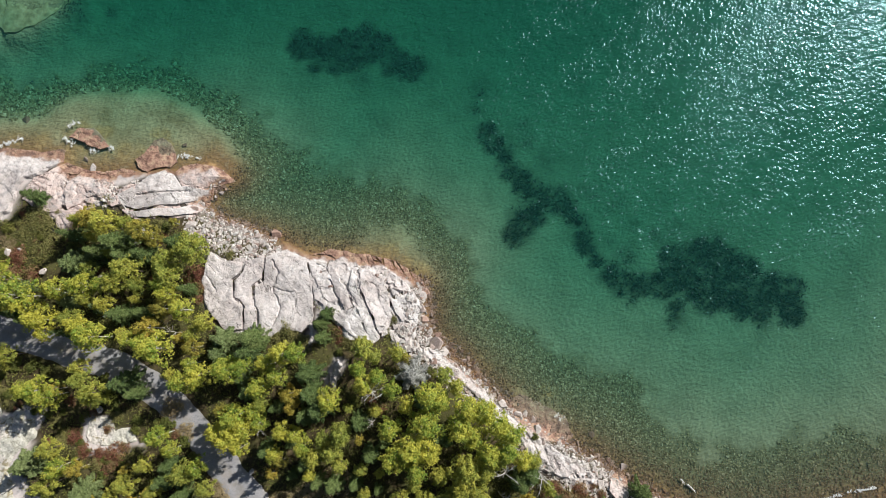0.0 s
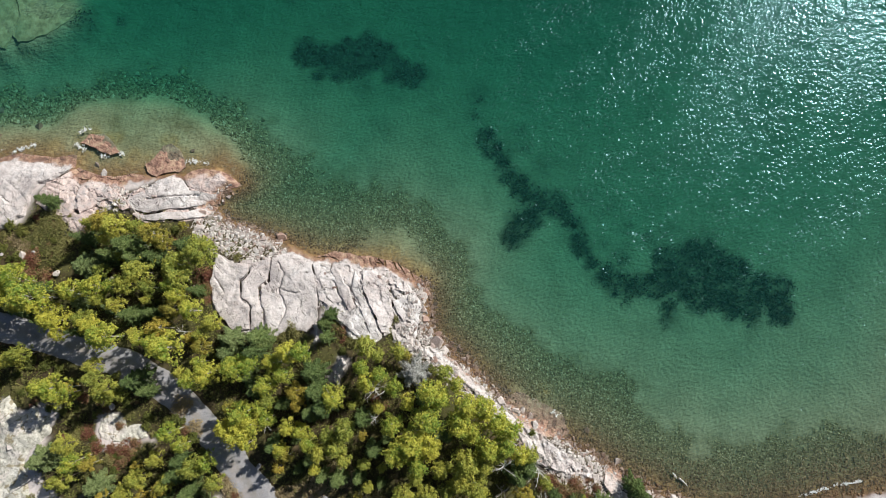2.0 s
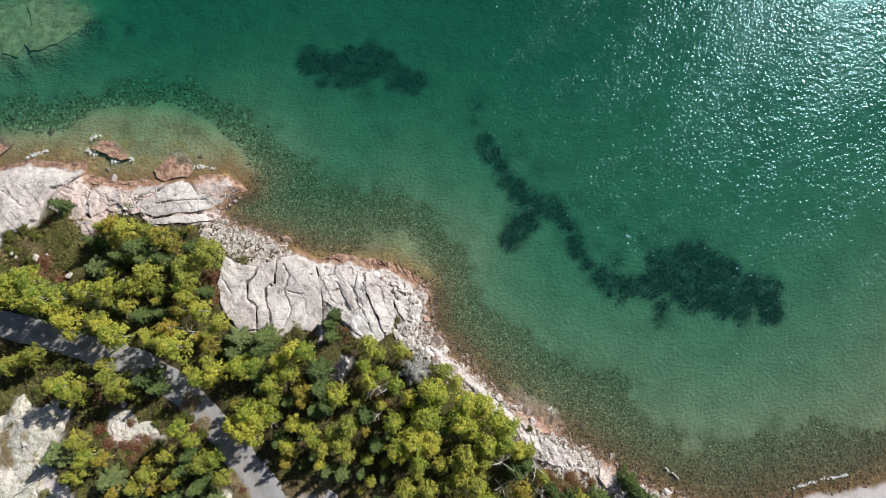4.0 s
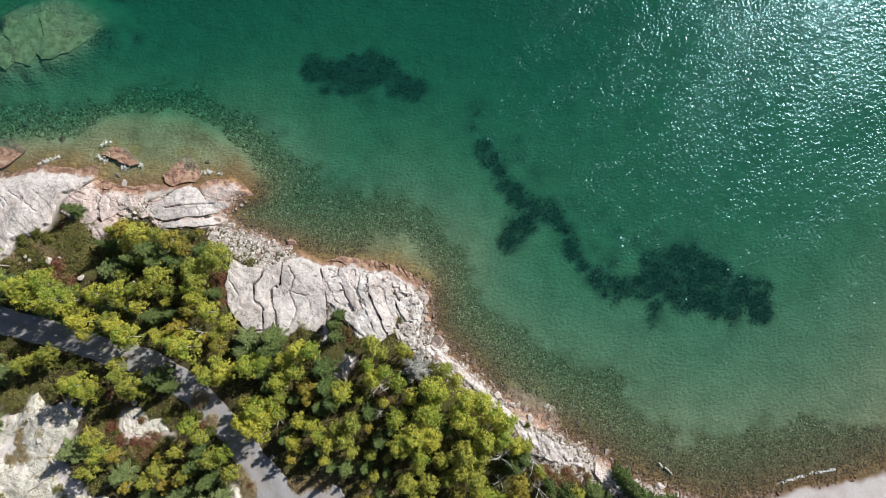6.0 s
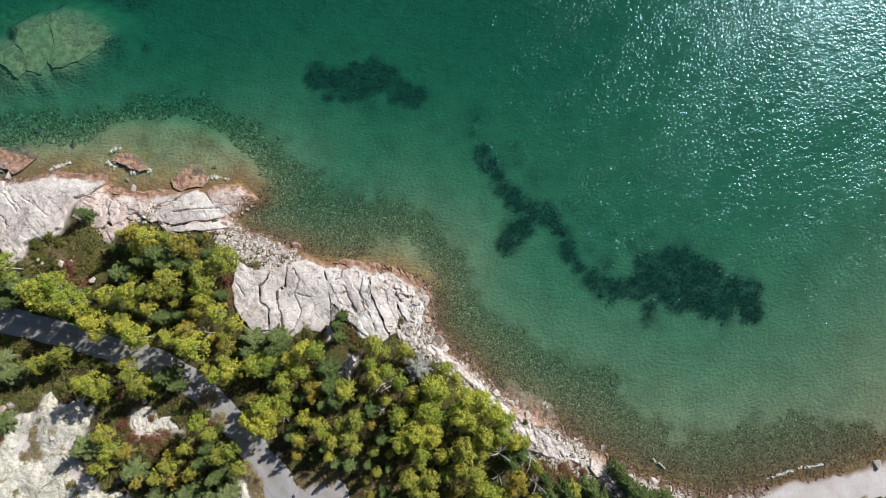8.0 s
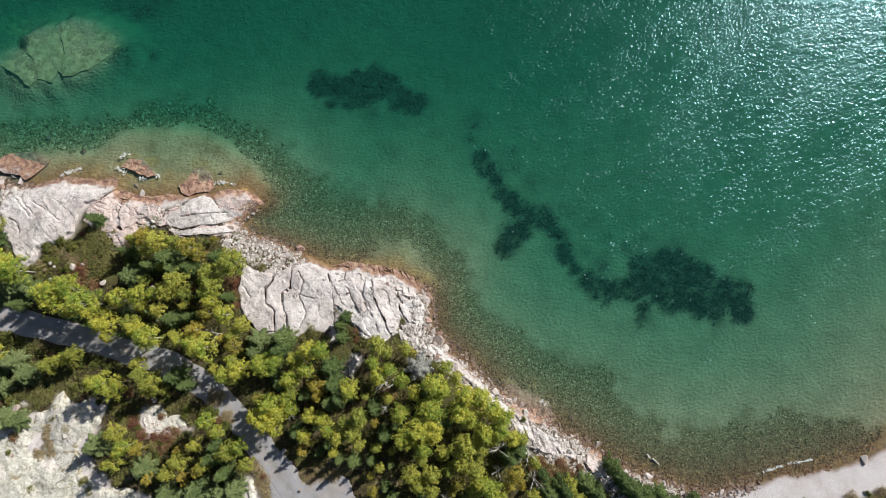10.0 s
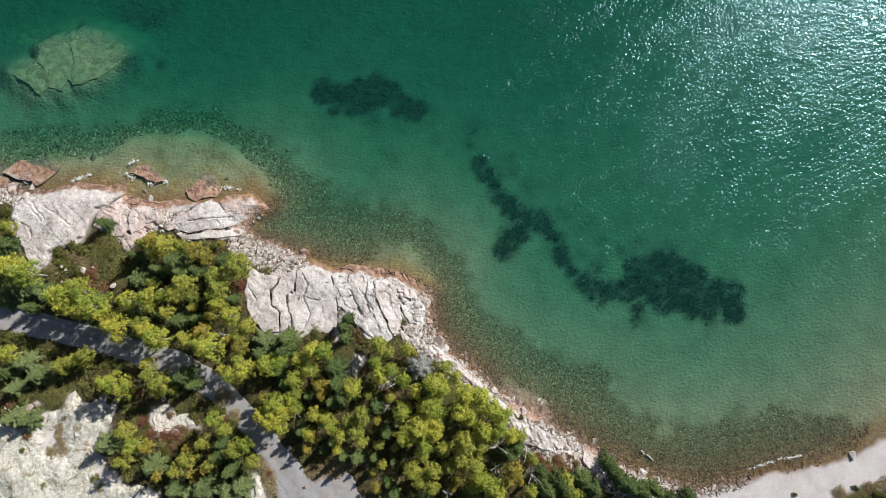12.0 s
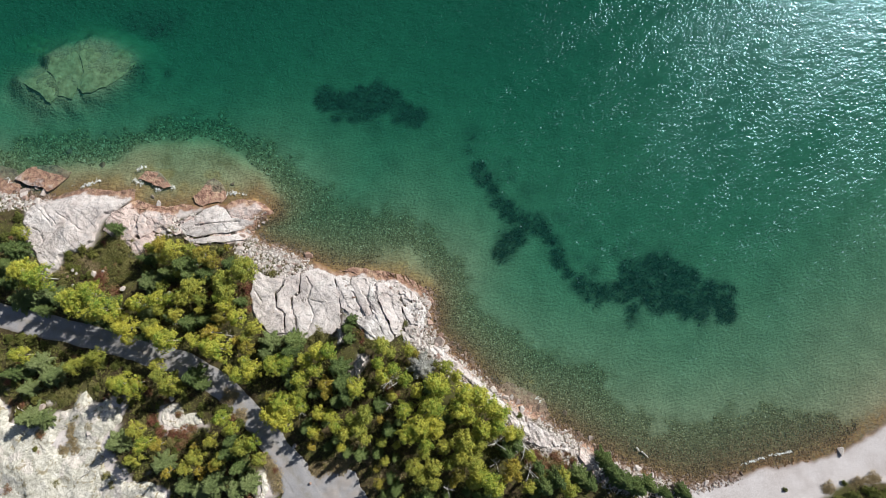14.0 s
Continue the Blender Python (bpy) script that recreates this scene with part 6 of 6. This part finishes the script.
outcrop(WEST_LEDGE[4:6], "white weathered granite hump above the stony shore", GRANITE, 0.6, 0.01, 0.8, 0.01, 0.2, 14, blocky=0.14, size=2.0, grain=0.2, long=2.4)
outcrop(pieces(POINT_A, 3, 2, -0.3), "pink wet granite point sloping under the water", PINK_GRANITE, 0.15, 0.0, 0.3, 0.0, 0.0, 15, blocky=0.12, size=1.6, grain=-0.3, long=2.0)
outcrop(WET_POINTS[1:3], "rust-stained wet ledge awash at the waterline", PINK_GRANITE, 0.3, 0.0, 0.3, 0.03, 0.0, 16, blocky=0.30, size=1.0, grain=-0.4, long=2.4, level=0.10, dip=0.09)
outcrop(pieces(POINT_D, 5, 2, -0.3), "red-brown broken rim of a shallow rock pool", PINK_GRANITE, 0.3, 0.0, 0.3, 0.03, 0.0, 17, blocky=0.40, size=0.9, grain=-0.2, long=1.5, level=0.24, dip=0.10)
outcrop(WET_POINTS[4:], "rusty wet ledge dipping under the lake", GRANITE, 0.3, 0.0, 0.3, 0.02, 0.0, 18, blocky=0.15, size=1.6, grain=0.4, long=2.0, level=0.14, dip=0.13)
outcrop(pieces(OUTCROP_WET, 16, 23, -1.07, 3.2), "wet red-brown ledge of tilted slabs at the waterline", PINK_GRANITE, 0.3, 0.05, 0.4, 0.05, 0.5, 23, blocky=0.40, size=0.7, long=3.0, level=0.24, dip=0.10)
outcrop(pieces(OUTCROP_DIPPING, 4, 5), "tan and pink wet ledge dipping into the shallows", PINK_GRANITE, 0.2, 0.0, 0.4, 0.0, 0.0, 27, blocky=0.12, size=1.2, grain=-0.8, long=2.0)
outcrop(pieces(DIPPING_EAST, 3, 5), "smooth tan slab dipping into the stony shallows", PINK_GRANITE, 0.4, 0.0, 0.3, 0.0, 0.0, 28, blocky=0.2, size=1.0, grain=-1.3, long=3.0)
outcrop(SUNKEN_SLABS[:3], "pale ledge lying under clear green water", LEDGE, 0.0, 0.0, 0.5, 0.0, 0.0, 22, blocky=0.40, size=1.8, grain=0.5, long=1.8, level=-1.42, dip=0.05, step=0.28)
outcrop(pieces(SUNKEN_D, 3, 5), "low ledge deep under green water", LEDGE, 0.0, 0.0, 0.5, 0.0, 0.0, 29, blocky=0.3, size=2.2, grain=0.5, long=1.6, step=0.28)
outcrop(pieces(OUTCROP_SOUTH, 10, 5), "lichen-whitened bedrock knoll beside the track", LICHEN_ROCK, 0.5, 0.0, 1.5, 0.0, 0.0, 31, blocky=0.20, size=1.8, grain=0.8, long=1.5, step=0.25, buried=1.6, outline=OUTCROP_SOUTH)
outcrop(pieces(OUTCROP_ROADSIDE, 4, 5), "small pale bedrock patch among shrubs", LICHEN_ROCK, 0.06, 0.0, 0.2, 0.0, 0.0, 32, blocky=0.22, size=0.9, buried=0.7, outline=OUTCROP_ROADSIDE)
outcrop(pieces(OUTCROP_CORNER, 3, 5), "pale bedrock hump beside the gravel turning place", LICHEN_ROCK, 0.30, 0.0, 0.8, 0.0, 0.0, 33, blocky=0.2, size=1.2, buried=0.8, outline=OUTCROP_CORNER)
outcrop([OUTCROP_GAP, OUTCROP_STRIP], "bare white granite showing between the trees", GRANITE, 0.3, 0.02, 0.6, 0.0, 0.2, 34, blocky=0.25, size=1.0, buried=0.6)
outcrop(pieces(OUTCROP_EAST, 9, 16, -0.9), "fractured pale granite ledge along the stony shore", GRANITE, 0.22, 0.01, 0.5, 0.0, 0.3, 35, blocky=0.42, size=0.6, long=1.6, buried=0.7, outline=OUTCROP_EAST)
